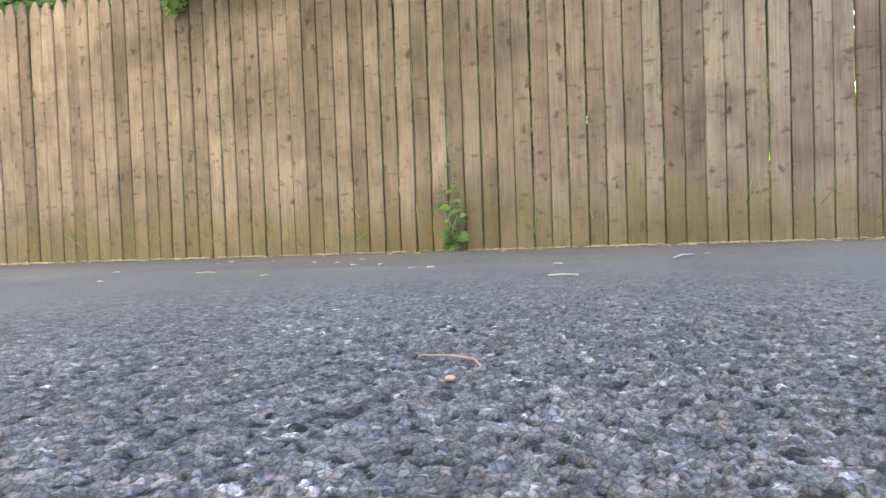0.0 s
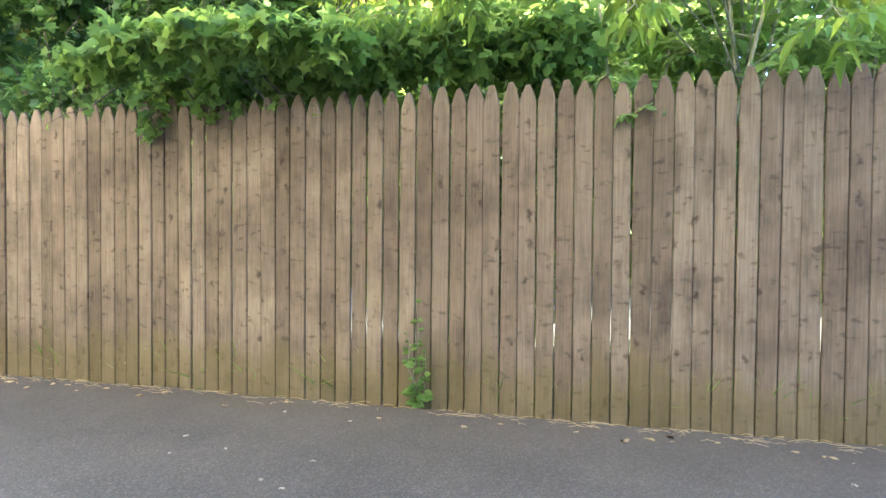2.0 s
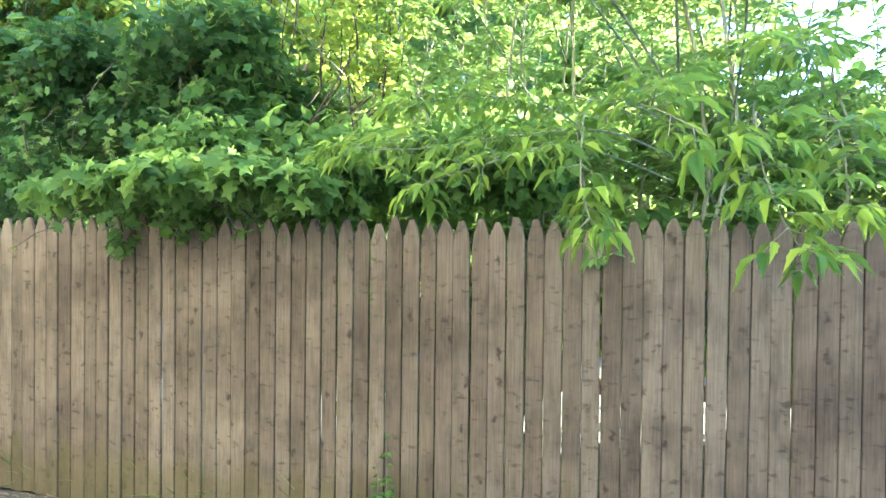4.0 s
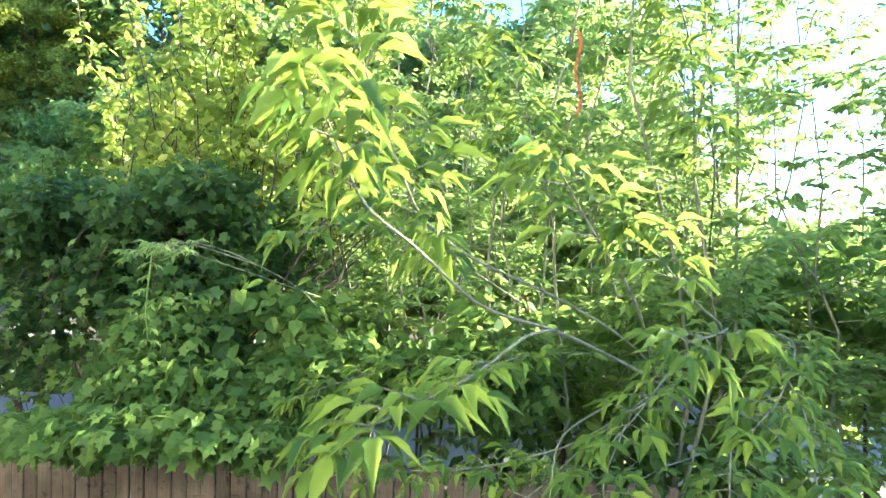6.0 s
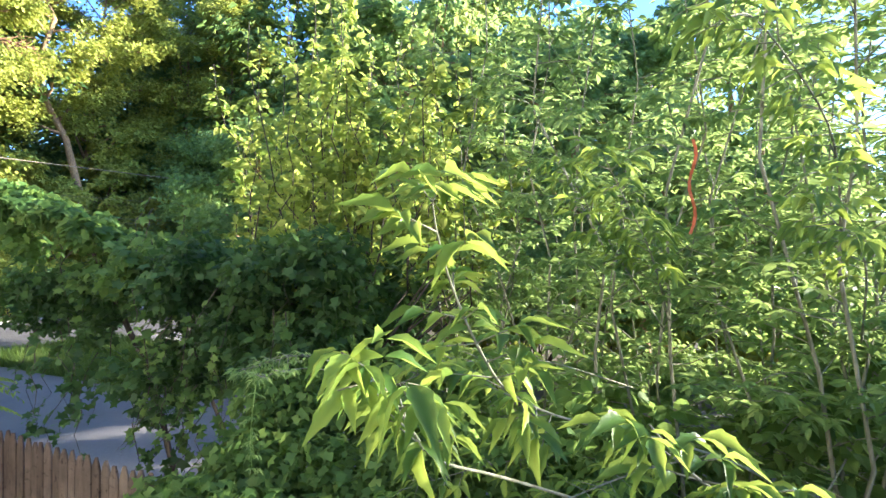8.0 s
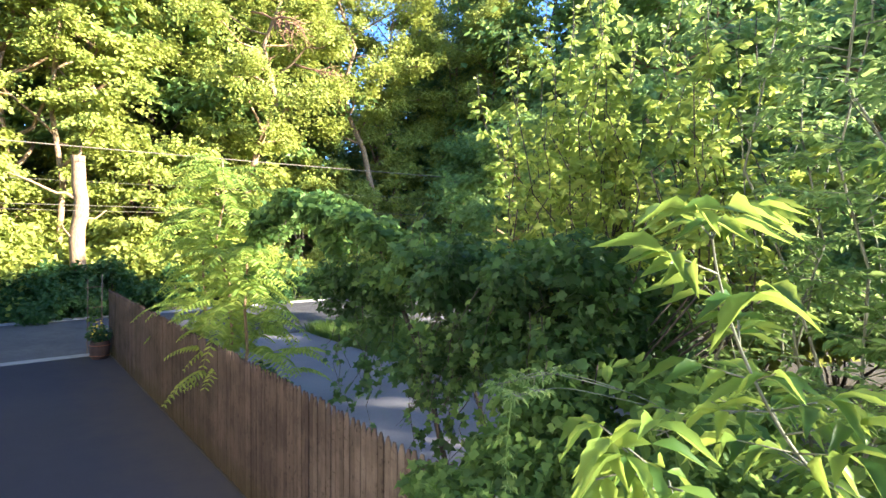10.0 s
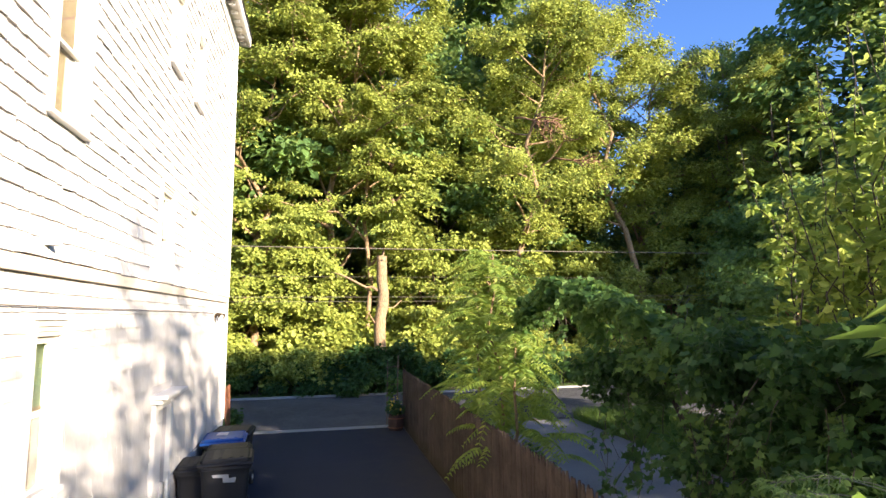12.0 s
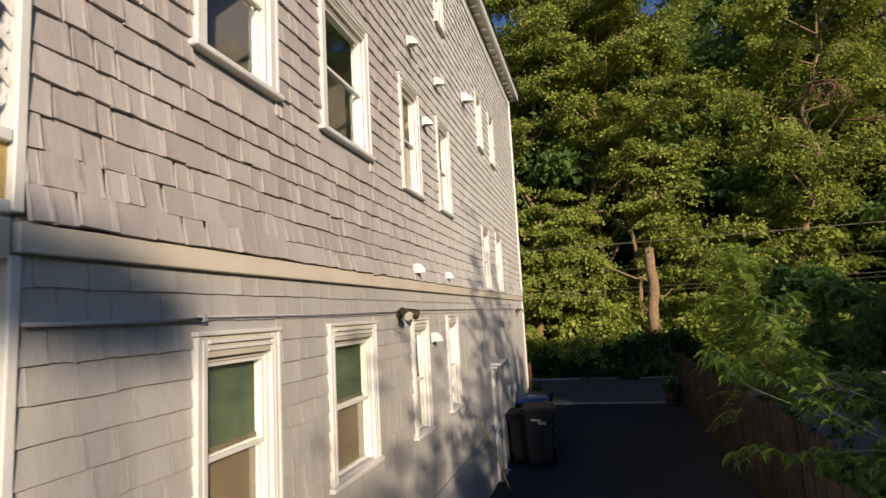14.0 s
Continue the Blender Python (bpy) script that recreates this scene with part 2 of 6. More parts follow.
M_CURTAIN = painted("sage green curtain", (0.10, 0.14, 0.09), (0.22, 0.27, 0.17), 0.9, 3, 60, 0.2)
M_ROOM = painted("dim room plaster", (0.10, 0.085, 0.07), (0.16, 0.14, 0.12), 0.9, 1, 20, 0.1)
M_GLASS = glass_mat()
M_BLACK = painted("black bin plastic", (0.010, 0.010, 0.011), (0.024, 0.024, 0.026), 0.62, 3, 80, 0.2, 0.003)
M_BLUE = painted("blue bin lid plastic", (0.01, 0.06, 0.28), (0.02, 0.10, 0.38), 0.4, 4, 80, 0.15, 0.003)
M_OLIVE = painted("faded olive lid plastic", (0.022, 0.021, 0.015), (0.042, 0.04, 0.026), 0.65, 4, 80, 0.2)
M_LABEL = painted("torn white label", (0.6, 0.6, 0.6), (0.75, 0.75, 0.75), 0.7, 8, 60, 0.1)
M_BRONZE = painted("bronze lamp metal", (0.05, 0.035, 0.02), (0.10, 0.07, 0.04), 0.4, 6, 90, 0.1, 0.002, 0.5)
M_PIPE = painted("painted conduit", (0.34, 0.33, 0.33), (0.45, 0.44, 0.43), 0.6, 5, 60, 0.1)
M_CABLE = painted("grey cable sheath", (0.12, 0.10, 0.08), (0.2, 0.17, 0.13), 0.7, 6, 60, 0.1)
M_LENS = painted("frosted lamp glass", (0.55, 0.52, 0.45), (0.7, 0.67, 0.6), 0.2, 6, 60, 0.05)
M_TERRA = painted("brown barrel wood", (0.035, 0.02, 0.015), (0.08, 0.045, 0.03), 0.8, 4, 60, 0.4)
M_RUST = painted("rusty red metal", (0.16, 0.06, 0.03), (0.28, 0.12, 0.06), 0.8, 7, 80, 0.4)
M_STICK = painted("worn yellow handle", (0.38, 0.27, 0.08), (0.55, 0.42, 0.16), 0.6, 6, 80, 0.1)
M_ROOF = painted("grey roof shingles", (0.06, 0.06, 0.065), (0.13, 0.13, 0.135), 0.9, 2, 40, 0.5)
M_TAPE = painted("orange marking tape", (0.32, 0.10, 0.04), (0.45, 0.16, 0.07), 0.5, 8, 60, 0.1)
M_TWIG = painted("dead brown stem", (0.16, 0.10, 0.06), (0.30, 0.20, 0.13), 0.8, 20, 90, 0.3)
M_STRAW = painted("dry straw", (0.26, 0.19, 0.10), (0.42, 0.33, 0.19), 0.9, 20, 90, 0.3)
M_PALE = painted("pale dry litter", (0.24, 0.22, 0.18), (0.38, 0.35, 0.29), 0.9, 20, 90, 0.3)
M_YELLOW = painted("yellow petals", (0.75, 0.50, 0.03), (0.88, 0.66, 0.08), 0.7, 9, 60, 0.1)
L_MAPLE = leafy("maple leaves", (0.11, 0.155, 0.032), (0.275, 0.325, 0.057), (0.46, 0.485, 0.105), (0.66, 0.69, 0.15), 0.26, 0.6, 0.5)
L_DARK = leafy("dark woodland leaves", (0.06, 0.12, 0.040), (0.13, 0.22, 0.062), (0.24, 0.33, 0.085), (0.40, 0.50, 0.13), 0.38)
L_BUSH = leafy("dense bush leaves", (0.017, 0.045, 0.017), (0.034, 0.083, 0.026), (0.078, 0.148, 0.044), (0.20, 0.34, 0.075), 0.36)
L_ELDER = leafy("box elder leaflets", (0.055, 0.125, 0.038), (0.12, 0.225, 0.066), (0.24, 0.345, 0.11), (0.46, 0.58, 0.18), 0.48)
L_VINE = leafy("broad vine leaves", (0.028, 0.072, 0.018), (0.062, 0.13, 0.031), (0.15, 0.245, 0.062), (0.32, 0.46, 0.11), 0.45, 0.6)
L_BOUGH = leafy("pale young box elder leaflets", (0.034, 0.098, 0.022), (0.095, 0.182, 0.034), (0.25, 0.36, 0.055), (0.48, 0.58, 0.10), 0.42, 0.42, 0.8)
L_SHOOT = leafy("young shoot leaves", (0.048, 0.108, 0.025), (0.16, 0.245, 0.045), (0.38, 0.44, 0.10), (0.58, 0.66, 0.14), 0.5, 0.45, 0.8)
L_AIL = leafy("tree of heaven leaflets", (0.09, 0.17, 0.035), (0.19, 0.28, 0.05), (0.36, 0.42, 0.08), (0.56, 0.64, 0.12), 0.45)
L_GRASS = leafy("grass blades", (0.05, 0.10, 0.02), (0.09, 0.16, 0.03), (0.16, 0.22, 0.06), (0.25, 0.36, 0.06), 0.3)
B_GREY = bark("grey tree bark", (0.11, 0.07, 0.04), (0.42, 0.285, 0.155))
B_DEAD = bark("dead brown wood", (0.14, 0.07, 0.04), (0.34, 0.19, 0.11))
B_DARK = bark("dark tree bark", (0.025, 0.02, 0.016), (0.09, 0.075, 0.06))
B_GREEN = bark("green-grey young bark", (0.09, 0.10, 0.06), (0.24, 0.25, 0.18))

# ---- building helpers ----
def raw_mesh(name, verts, tris):
    """A mesh from arrays of corners and triangles."""
    v = np.asarray(verts, dtype=np.float32).reshape(-1, 3)
    f = np.asarray(tris, dtype=np.int32).reshape(-1, 3)
    me = bpy.data.meshes.new(name)
    me.vertices.add(len(v))
    me.vertices.foreach_set("co", v.ravel())
    me.loops.add(f.size)
    me.loops.foreach_set("vertex_index", f.ravel())
    me.polygons.add(len(f))
    me.polygons.foreach_set("loop_start", np.arange(0, f.size, 3, dtype=np.int32))
    me.polygons.foreach_set("loop_total", np.full(len(f), 3, dtype=np.int32))
    me.polygons.foreach_set("use_smooth", np.zeros(len(f), dtype=bool))
    me.update(calc_edges=True)
    return me


def part(name, data, material, parent=None, label="", m=None, smooth=False):
    """Links a bmesh or mesh as one object, under parent if there is one."""
    if isinstance(data, bmesh.types.BMesh):
        me = bpy.data.meshes.new(name)
        data.to_mesh(me)
        data.free()
    else:
        me = data
    if material and not me.materials:
        me.materials.append(material)
    if smooth:
        me.polygons.foreach_set("use_smooth", [True] * len(me.polygons))
    ob = new(name, me)
    if parent:
        ob.parent = parent
    if m is not None:
        ob.matrix_basis = m
    if label:
        ob["label"] = label
    return ob


def thing(name, label, category, at=(0, 0, 0), group="", kind="", m=None):
    ob = new(name)
    ob.empty_display_size = 0.1
    ob.matrix_basis = m if m is not None else Matrix.Translation(at)
    return tagged(ob, label, category, group, kind)


def box(bm, x0, x1, y0, y1, z0, z1, bevel=0.0):
    r = bmesh.ops.create_cube(bm, size=1.0)
    vs = r["verts"]
    for v in vs:
        v.co = Vector(((x0 + x1) / 2 + v.co.x * (x1 - x0), (y0 + y1) / 2 + v.co.y * (y1 - y0), (z0 + z1) / 2 + v.co.z * (z1 - z0)))
    if bevel:
        es = list({e for v in vs for e in v.link_edges})
        bmesh.ops.bevel(bm, geom=es, offset=bevel, segments=1, affect="EDGES")
    return bm


def box_bm(x0, x1, y0, y1, z0, z1, bevel=0.0):
    return box(bmesh.new(), x0, x1, y0, y1, z0, z1, bevel)


def tube(points, radii, sides=7):
    """Corners and triangles of a tapering tube through points."""
    p = np.asarray(points, float)
    r = np.broadcast_to(np.asarray(radii, float), (len(p),))
    t = np.gradient(p, axis=0)
    t /= np.linalg.norm(t, axis=1)[:, None] + 1e-9
    ref = np.where(np.abs(t[:, 2:3]) > 0.9, np.array([[1.0, 0, 0]]), np.array([[0, 0, 1.0]]))
    a = np.cross(t, ref)
    a /= np.linalg.norm(a, axis=1)[:, None]
    b = np.cross(t, a)
    ang = np.linspace(0, 2 * np.pi, sides, endpoint=False)
    v = p[:, None] + r[:, None, None] * (np.cos(ang)[None, :, None] * a[:, None] + np.sin(ang)[None, :, None] * b[:, None])
    f = []
    for i in range(len(p) - 1):
        for j in range(sides):
            k = (j + 1) % sides
            q = [i * sides + j, i * sides + k, (i + 1) * sides + k, (i + 1) * sides + j]
            f += [(q[0], q[1], q[2]), (q[0], q[2], q[3])]
    n = len(p)
    for j in range(1, sides - 1):
        f += [(0, j + 1, j), ((n - 1) * sides, (n - 1) * sides + j, (n - 1) * sides + j + 1)]
    return v.reshape(-1, 3), np.array(f)


def joined(pieces):
    vs, fs, n = [], [], 0
    for v, f in pieces:
        vs.append(v)
        fs.append(f + n)
        n += len(v)
    return np.concatenate(vs), np.concatenate(fs)


FAR = (np.array([(0, 0, 0), (.42, .5, .10), (1, 0, -.12), (.42, -.5, .10)]), np.array([(0, 3, 2), (0, 2, 1)]))
OVAL = (np.array([(0, 0, 0), (.22, .40, .05), (.6, .42, .02), (1, 0, -.16), (.6, -.42, .02), (.22, -.40, .05), (.5, 0, -.06)]),
        np.array([(6, 1, 0), (6, 2, 1), (6, 3, 2), (6, 4, 3), (6, 5, 4), (6, 0, 5)]))
MAPLE = (np.array([(0, 0, 0), (.05, .42, 0), (.38, .30, .02), (.55, .62, -.05), (.66, .22, .02), (1, 0, -.12), (.66, -.22, .02), (.55, -.62, -.05), (.38, -.30, .02), (.05, -.42, 0)]),
         np.array([(0, 2, 1), (2, 4, 3), (4, 6, 5), (6, 8, 7), (8, 0, 9), (0, 8, 2), (2, 8, 6), (2, 6, 4)]))
LANCE = (np.array([(0, 0, 0), (.15, .28, .09), (.34, .48, .14), (.42, .38, .11), (.58, .38, .06), (.66, .24, -.02), (1.0, 0, -.22),
                   (.66, -.24, -.02), (.58, -.38, .06), (.42, -.38, .11), (.34, -.48, .14), (.15, -.28, .09), (.3, 0, .04), (.66, 0, -.10)]),
         np.array([(0, 12, 1), (12, 2, 1), (12, 3, 2), (12, 13, 3), (13, 4, 3), (13, 5, 4), (13, 6, 5), (13, 7, 6), (13, 8, 7), (13, 9, 8), (13, 12, 9), (12, 10, 9), (12, 11, 10), (12, 0, 11)]))
BLADE = (np.array([(0, .5, 0), (0, -.5, 0), (.6, .3, .06), (.6, -.3, .06), (1, 0, .2)]), np.array([(0, 1, 3), (0, 3, 2), (2, 3, 4)]))


def unit(a):
    return a / (np.linalg.norm(a, axis=-1, keepdims=True) + 1e-9)


def leaves(P, D, N, L, W, shape):
    """Corners and triangles of leaves at P that point along D and face N."""
    P, D, N = np.asarray(P, float), unit(np.asarray(D, float)), np.asarray(N, float)
    B = unit(np.cross(N, D))
    N = np.cross(D, B)
    L, W = np.broadcast_to(L, (len(P),))[:, None, None], np.broadcast_to(W, (len(P),))[:, None, None]
    t, f = shape
    v = P[:, None] + L * t[None, :, 0:1] * D[:, None] + W * t[None, :, 1:2] * B[:, None] + L * t[None, :, 2:3] * N[:, None]
    fs = f[None] + (np.arange(len(P)) * len(t))[:, None, None]
    return v.reshape(-1, 3), fs.reshape(-1, 3)


def pad(rng, c, r, n, size, shape=FAR, droop=0.35, hollow=0.55):
    """A flattened clump of leaves round c."""
    u = unit(rng.normal(size=(n, 3)))
    rad = hollow + (1 - hollow) * rng.random((n, 1))
    p = np.asarray(c) + u * rad * np.asarray(r)
    d = unit(u * np.array([1, 1, 0.3]) + rng.normal(scale=0.5, size=(n, 3)) + np.array([0, 0, -droop]))
    nn = unit(np.array([0, 0, 0.6]) + 0.55 * u + rng.normal(scale=0.6, size=(n, 3)))
    s = size * rng.uniform(0.7, 1.3, n)
    return leaves(p, d, nn, s, s * 0.8, shape)


def bent(rng, a, b, n=6, wob=0.08, sag=0.0):
    """Points of a slightly crooked line from a to b."""
    a, b = np.asarray(a, float), np.asarray(b, float)
    k = np.linspace(0, 1, n)[:, None]
    d = np.linalg.norm(b - a)
    p = a + (b - a) * k + rng.normal(scale=wob * d / n, size=(n, 3)) * np.sin(np.pi * k)
    p[:, 2] += sag * d * np.sin(np.pi * k[:, 0])
    return p


def spray_clump(rng, c, out, r, n, size, flat=0.42):
    """A leafy spray round c: a drooping, uneven tuft that points along out."""
    out = unit(np.asarray(out, float) * np.array([1, 1, 0.5]) + np.array([0, 0, -0.12]))
    side = unit(np.cross(out, np.array([0, 0, 1.0])))
    up = np.cross(side, out)
    tufts = rng.normal(size=(5, 3)) * np.array([0.5, 0.5, 0.4 * flat]) * r
    k = rng.integers(0, 5, n)
    q = tufts[k] + rng.normal(size=(n, 3)) * np.array([0.27, 0.27, 0.26 * flat + 0.04]) * r
    p = np.asarray(c) + q[:, :1] * out + q[:, 1:2] * side + q[:, 2:] * up
    p[:, 2] -= 0.10 * (q[:, 0] ** 2 + q[:, 1] ** 2) / r
    d = unit(out + q[:, 1:2] / r * side * 0.8 + rng.normal(scale=0.55, size=(n, 3)) + np.array([0, 0, -0.45]))
    nn = unit(np.array([0, 0, 0.75]) + 0.6 * out + rng.normal(scale=0.36, size=(n, 3)))
    s = size * rng.uniform(0.65, 1.3, n)
    return leaves(p, d, nn, s, s * 0.8, FAR)


def big_tree(name, label, seed, height, spread, base, n_limbs, pads, per_pad, size, leaf_mat, bark_mat, flat=0.5, lean=(0, 0), pad_r=1.2, trunk_r=0.28):
    """A broadleaved tree: trunk, forking limbs and a crown of leafy sprays at the branch ends."""
    rng = np.random.default_rng(seed)
    ob = thing(name, label, "tree")
    top = np.array([lean[0], lean[1], height * 0.93])
    spine = bent(rng, (0, 0, -0.1), top, 9, 0.25)
    v, f = tube(spine, np.linspace(trunk_r, 0.04, 9), 9)
    part("trunk", raw_mesh("trunk", v, f), bark_mat, ob, smooth=True)
    clumps = []
    for i in range(n_limbs):
        k = base + (0.97 - base) * (i + rng.random()) / n_limbs
        j = min(int(k * 8), 7)
        s = spine[j] + (spine[j + 1] - spine[j]) * (k * 8 - j)
        az = i * 2.4 + rng.uniform(-0.6, 0.6)
        reach = spread * (0.42 + 0.75 * math.sin(math.pi * min(1, max(0.08, (k - base * 0.6) / (1.05 - base * 0.6))) ** 0.8)) * rng.uniform(0.55, 1.15)
        e = s + np.array([math.cos(az) * reach, math.sin(az) * reach, reach * rng.uniform(0.15, 0.75)])
        pts = bent(rng, s, e, 6, 0.3, 0.06)
        wood = [tube(pts, np.linspace(trunk_r * (1.05 - k) * 0.5 + 0.02, 0.015, 6), 5)]
        for q in range(pads):
            h = 0.42 + 0.63 * (q + rng.random()) / pads
            a = pts[min(int(h * 5), 5)]
            turn = az + rng.choice((-1, 1)) * rng.uniform(0.3, 1.5)
            ln = (0.35 + 0.26 * reach * (1.1 - h)) * rng.uniform(0.4, 1.3)
            c = a + np.array([math.cos(turn) * ln, math.sin(turn) * ln, ln * rng.uniform(-0.3, 0.45)])
            wood.append(tube([a, (a + c) / 2 + (0, 0, 0.06 * ln), c], [0.022, 0.014, 0.006], 4))
            clumps.append(spray_clump(rng, c, (math.cos(turn), math.sin(turn), rng.uniform(-0.4, 0.5)), pad_r * rng.uniform(0.55, 1.3), per_pad, size, flat))
        v, f = joined(wood)
        part("limb", raw_mesh("limb", v, f), bark_mat, ob, smooth=True)
    for q in range(pads):
        c = top + rng.normal(scale=(0.5, 0.5, 0.5)) * pad_r * 1.3
        clumps.append(spray_clump(rng, c, rng.normal(size=3), pad_r, per_pad, size, 0.7))
    v, f = joined(clumps)
    part("crown", raw_mesh("crown", v, f), leaf_mat, ob)
    return ob


def shrub(name, label, seed, rx, ry, h, n, size, leaf_mat, shape=FAR, group="", lumps=9):
    """A shrub: a few stems and an uneven heap of leaf clumps."""
    rng = np.random.default_rng(seed)
    ob = thing(name, label, "shrub", group=group)
    clumps, stems = [], []
    for i in range(lumps):
        a, k = rng.uniform(0, 6.28), math.sqrt(rng.random())
        z = h * rng.uniform(0.22, 0.92) * (1 - 0.35 * k)
        c = np.array([math.cos(a) * k * rx, math.sin(a) * k * ry, z])
        r = rng.uniform(0.3, 0.55) * min(rx, ry)
        clumps.append(pad(rng, c, (r, r, r * 0.75), n // lumps, size, shape, hollow=0.3))
        stems.append(tube(bent(rng, c * np.array([0.25, 0.25, 0]) - np.array([0, 0, 0.05]), c, 5, 0.2), np.linspace(0.03, 0.008, 5), 5))
    for v, f in stems:
        part("stem", raw_mesh("stem", v, f), B_DARK, ob, smooth=True)
    v, f = joined(clumps)
    part("foliage", raw_mesh("foliage", v, f), leaf_mat, ob)
    return ob

# ---- ground, driveway, street, lot ----
def slab(name, x0, x1, y0, y1, z0, z1, material, label, category="ground"):
    return tagged(part(name, box_bm(x0, x1, y0, y1, z0, z1), material), label, category, kind="structure")


slab("ground", -700, 700, -700, 700, -0.6, -0.05, M_SOIL, "bare brown soil with leaf litter under the trees")
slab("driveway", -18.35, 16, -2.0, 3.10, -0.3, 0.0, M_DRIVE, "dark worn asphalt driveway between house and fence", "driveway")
slab("road", -26.4, -18.75, -160, 160, -0.3, -0.04, M_ROAD, "grey asphalt street in evening shade", "road")
slab("parking_lot", -18.35, 8, 3.22, 16, -0.3, -0.02, M_LOT, "pale dusty gravel lot behind the fence", "lot")
slab("pavement_verge", -18.35, -14.6, -40, -2.05, -0.3, -0.01, M_SOIL, "trodden soil verge beside the house", "verge")


def kerb_row(name, x0, x1, ys, z1, label):
    ob = thing(name, label, "kerb", kind="structure")
    for a, b in zip(ys, ys[1:]):
        part("kerb_stone", box_bm(x0, x1, a + 0.008, b - 0.008, -0.25, z1, 0.012), M_KERB, ob)
    return ob


kerb_row("kerb", -18.75, -18.36, [-30, -24, -18, -12, -7, -3.4, -1.75, 0.35, 2.2, 3.3], 0.015, "pale granite kerb stones along the street edge")
kerb_row("kerb_far", -26.60, -26.42, [i * 2.4 - 48 for i in range(41)], 0.05, "pale kerb along the far side of the street")

# ---- house ----
HX0, HX1, HY = -14.3, 2.565, -2.0


def walled(x0, x1, z0, z1, y0, y1, holes):
    """A wall of boxes round rectangular openings."""
    bm = bmesh.new()
    xs = sorted({x0, x1, *(h[0] for h in holes), *(h[1] for h in holes)})
    for a, b in zip(xs, xs[1:]):
        if b <= x0 or a >= x1:
            continue
        cuts = sorted((max(h[2], z0), min(h[3], z1)) for h in holes if h[0] <= a + 1e-6 and h[1] >= b - 1e-6 and h[3] > z0 and h[2] < z1)
        z = z0
        for c, d in cuts:
            if c > z:
                box(bm, a, b, y0, y1, z, c)
            z = d
        if z < z1:
            box(bm, a, b, y0, y1, z, z1)
    return bm


# x0, x1, z0, z1 of the trim, storey, and what hangs behind the glass
WINDOWS = [
    (0.53, 1.47, 2.15, 3.65, 1, "both"), (-1.43, -0.31, 2.17, 3.655, 1, "both"),
    (-3.43, -2.69, 2.10, 3.66, 1, "both"), (-5.21, -4.50, 2.13, 3.68, 1, "both"),
    (0.47, 1.46, 5.56, 7.16, 2, "dark"), (-1.52, -0.32, 5.56, 7.14, 2, "dark"),
    (-3.50, -2.64, 5.46, 7.12, 2, "blind"), (-5.33, -4.50, 5.47, 7.12, 2, "blind"),
    (-8.80, -8.02, 4.22, 5.72, 2, "blind"), (-10.60, -9.80, 4.22, 5.78, 2, "blind"),
    (-8.86, -8.20, 7.66, 9.05, 2, "dark"), (-10.50, -9.85, 7.66, 9.08, 2, "dark"),
    (0.42, 1.44, 9.0, 10.5, 2, "dark"), (-1.58, -0.38, 9.0, 10.5, 2, "dark"), (-5.44, -4.84, 9.05, 10.5, 2, "blind"),
]
HOLES = [(a + 0.11, b - 0.11, c + 0.07, d - 0.14) for a, b, c, d, s, k in WINDOWS]
DOOR = (-9.02, -8.28, 0.04, 2.34)
lower_wall = tagged(part("wall_lower", walled(HX0, HX1, 1.18, 4.14, HY - 0.18, HY - 0.012, HOLES + [DOOR]), M_WALL), "ground storey wall clad in wide pale grey shakes", "wall", kind="structure")
tagged(part("wall_foundation", walled(HX0 - 0.02, HX1 + 0.02, -0.3, 1.16, HY - 0.18, HY + 0.012, [DOOR]), M_STUCCO), "smooth pale grey stucco foundation wall", "wall", kind="structure")
upper_wall = tagged(part("wall_upper", walled(HX0, HX1, 4.16, 11.18, HY - 0.16, HY - 0.026, HOLES), M_WALL), "upper storeys clad in weathered grey-mauve wood shingles", "wall", kind="structure")
tagged(part("wall_east", box_bm(HX1 - 0.16, HX1 - 0.002, -12, HY - 0.19, -0.3, 11.18), M_WALL), "plain end wall of the house beside the porch", "wall", kind="structure")
tagged(part("wall_west", box_bm(HX0 + 0.002, HX0 + 0.16, -12, HY - 0.19, -0.3, 11.18), M_WALL), "plain street-side wall of the house", "wall", kind="structure")
tagged(part("wall_south", box_bm(HX0, HX1, -12.16, -12, -0.3, 11.18), M_WALL), "plain rear wall of the house", "wall", kind="structure")
part("belt_board", box_bm(HX0 - 0.03, HX1 + 0.03, HY - 0.05, HY + 0.045, 4.07, 4.205, 0.006), M_BELT, upper_wall)
part("corner_board", box_bm(HX1 - 0.005, HX1 + 0.05, HY - 0.08, HY + 0.022, 4.25, 11.1, 0.006), M_WHITE, upper_wall)
part("corner_board", box_bm(HX1 - 0.005, HX1 + 0.05, HY - 0.08, HY + 0.018, 1.2, 4.06, 0.006), M_WHITE, lower_wall)
part("corner_board", box_bm(HX0 - 0.06, HX0 + 0.05, HY - 0.1, HY + 0.035, 1.2, 4.06, 0.006), M_WHITE, lower_wall)
part("corner_board", box_bm(HX0 - 0.06, HX0 + 0.03, HY - 0.1, HY + 0.05, 4.25, 11.1, 0.006), M_WHITE, upper_wall)

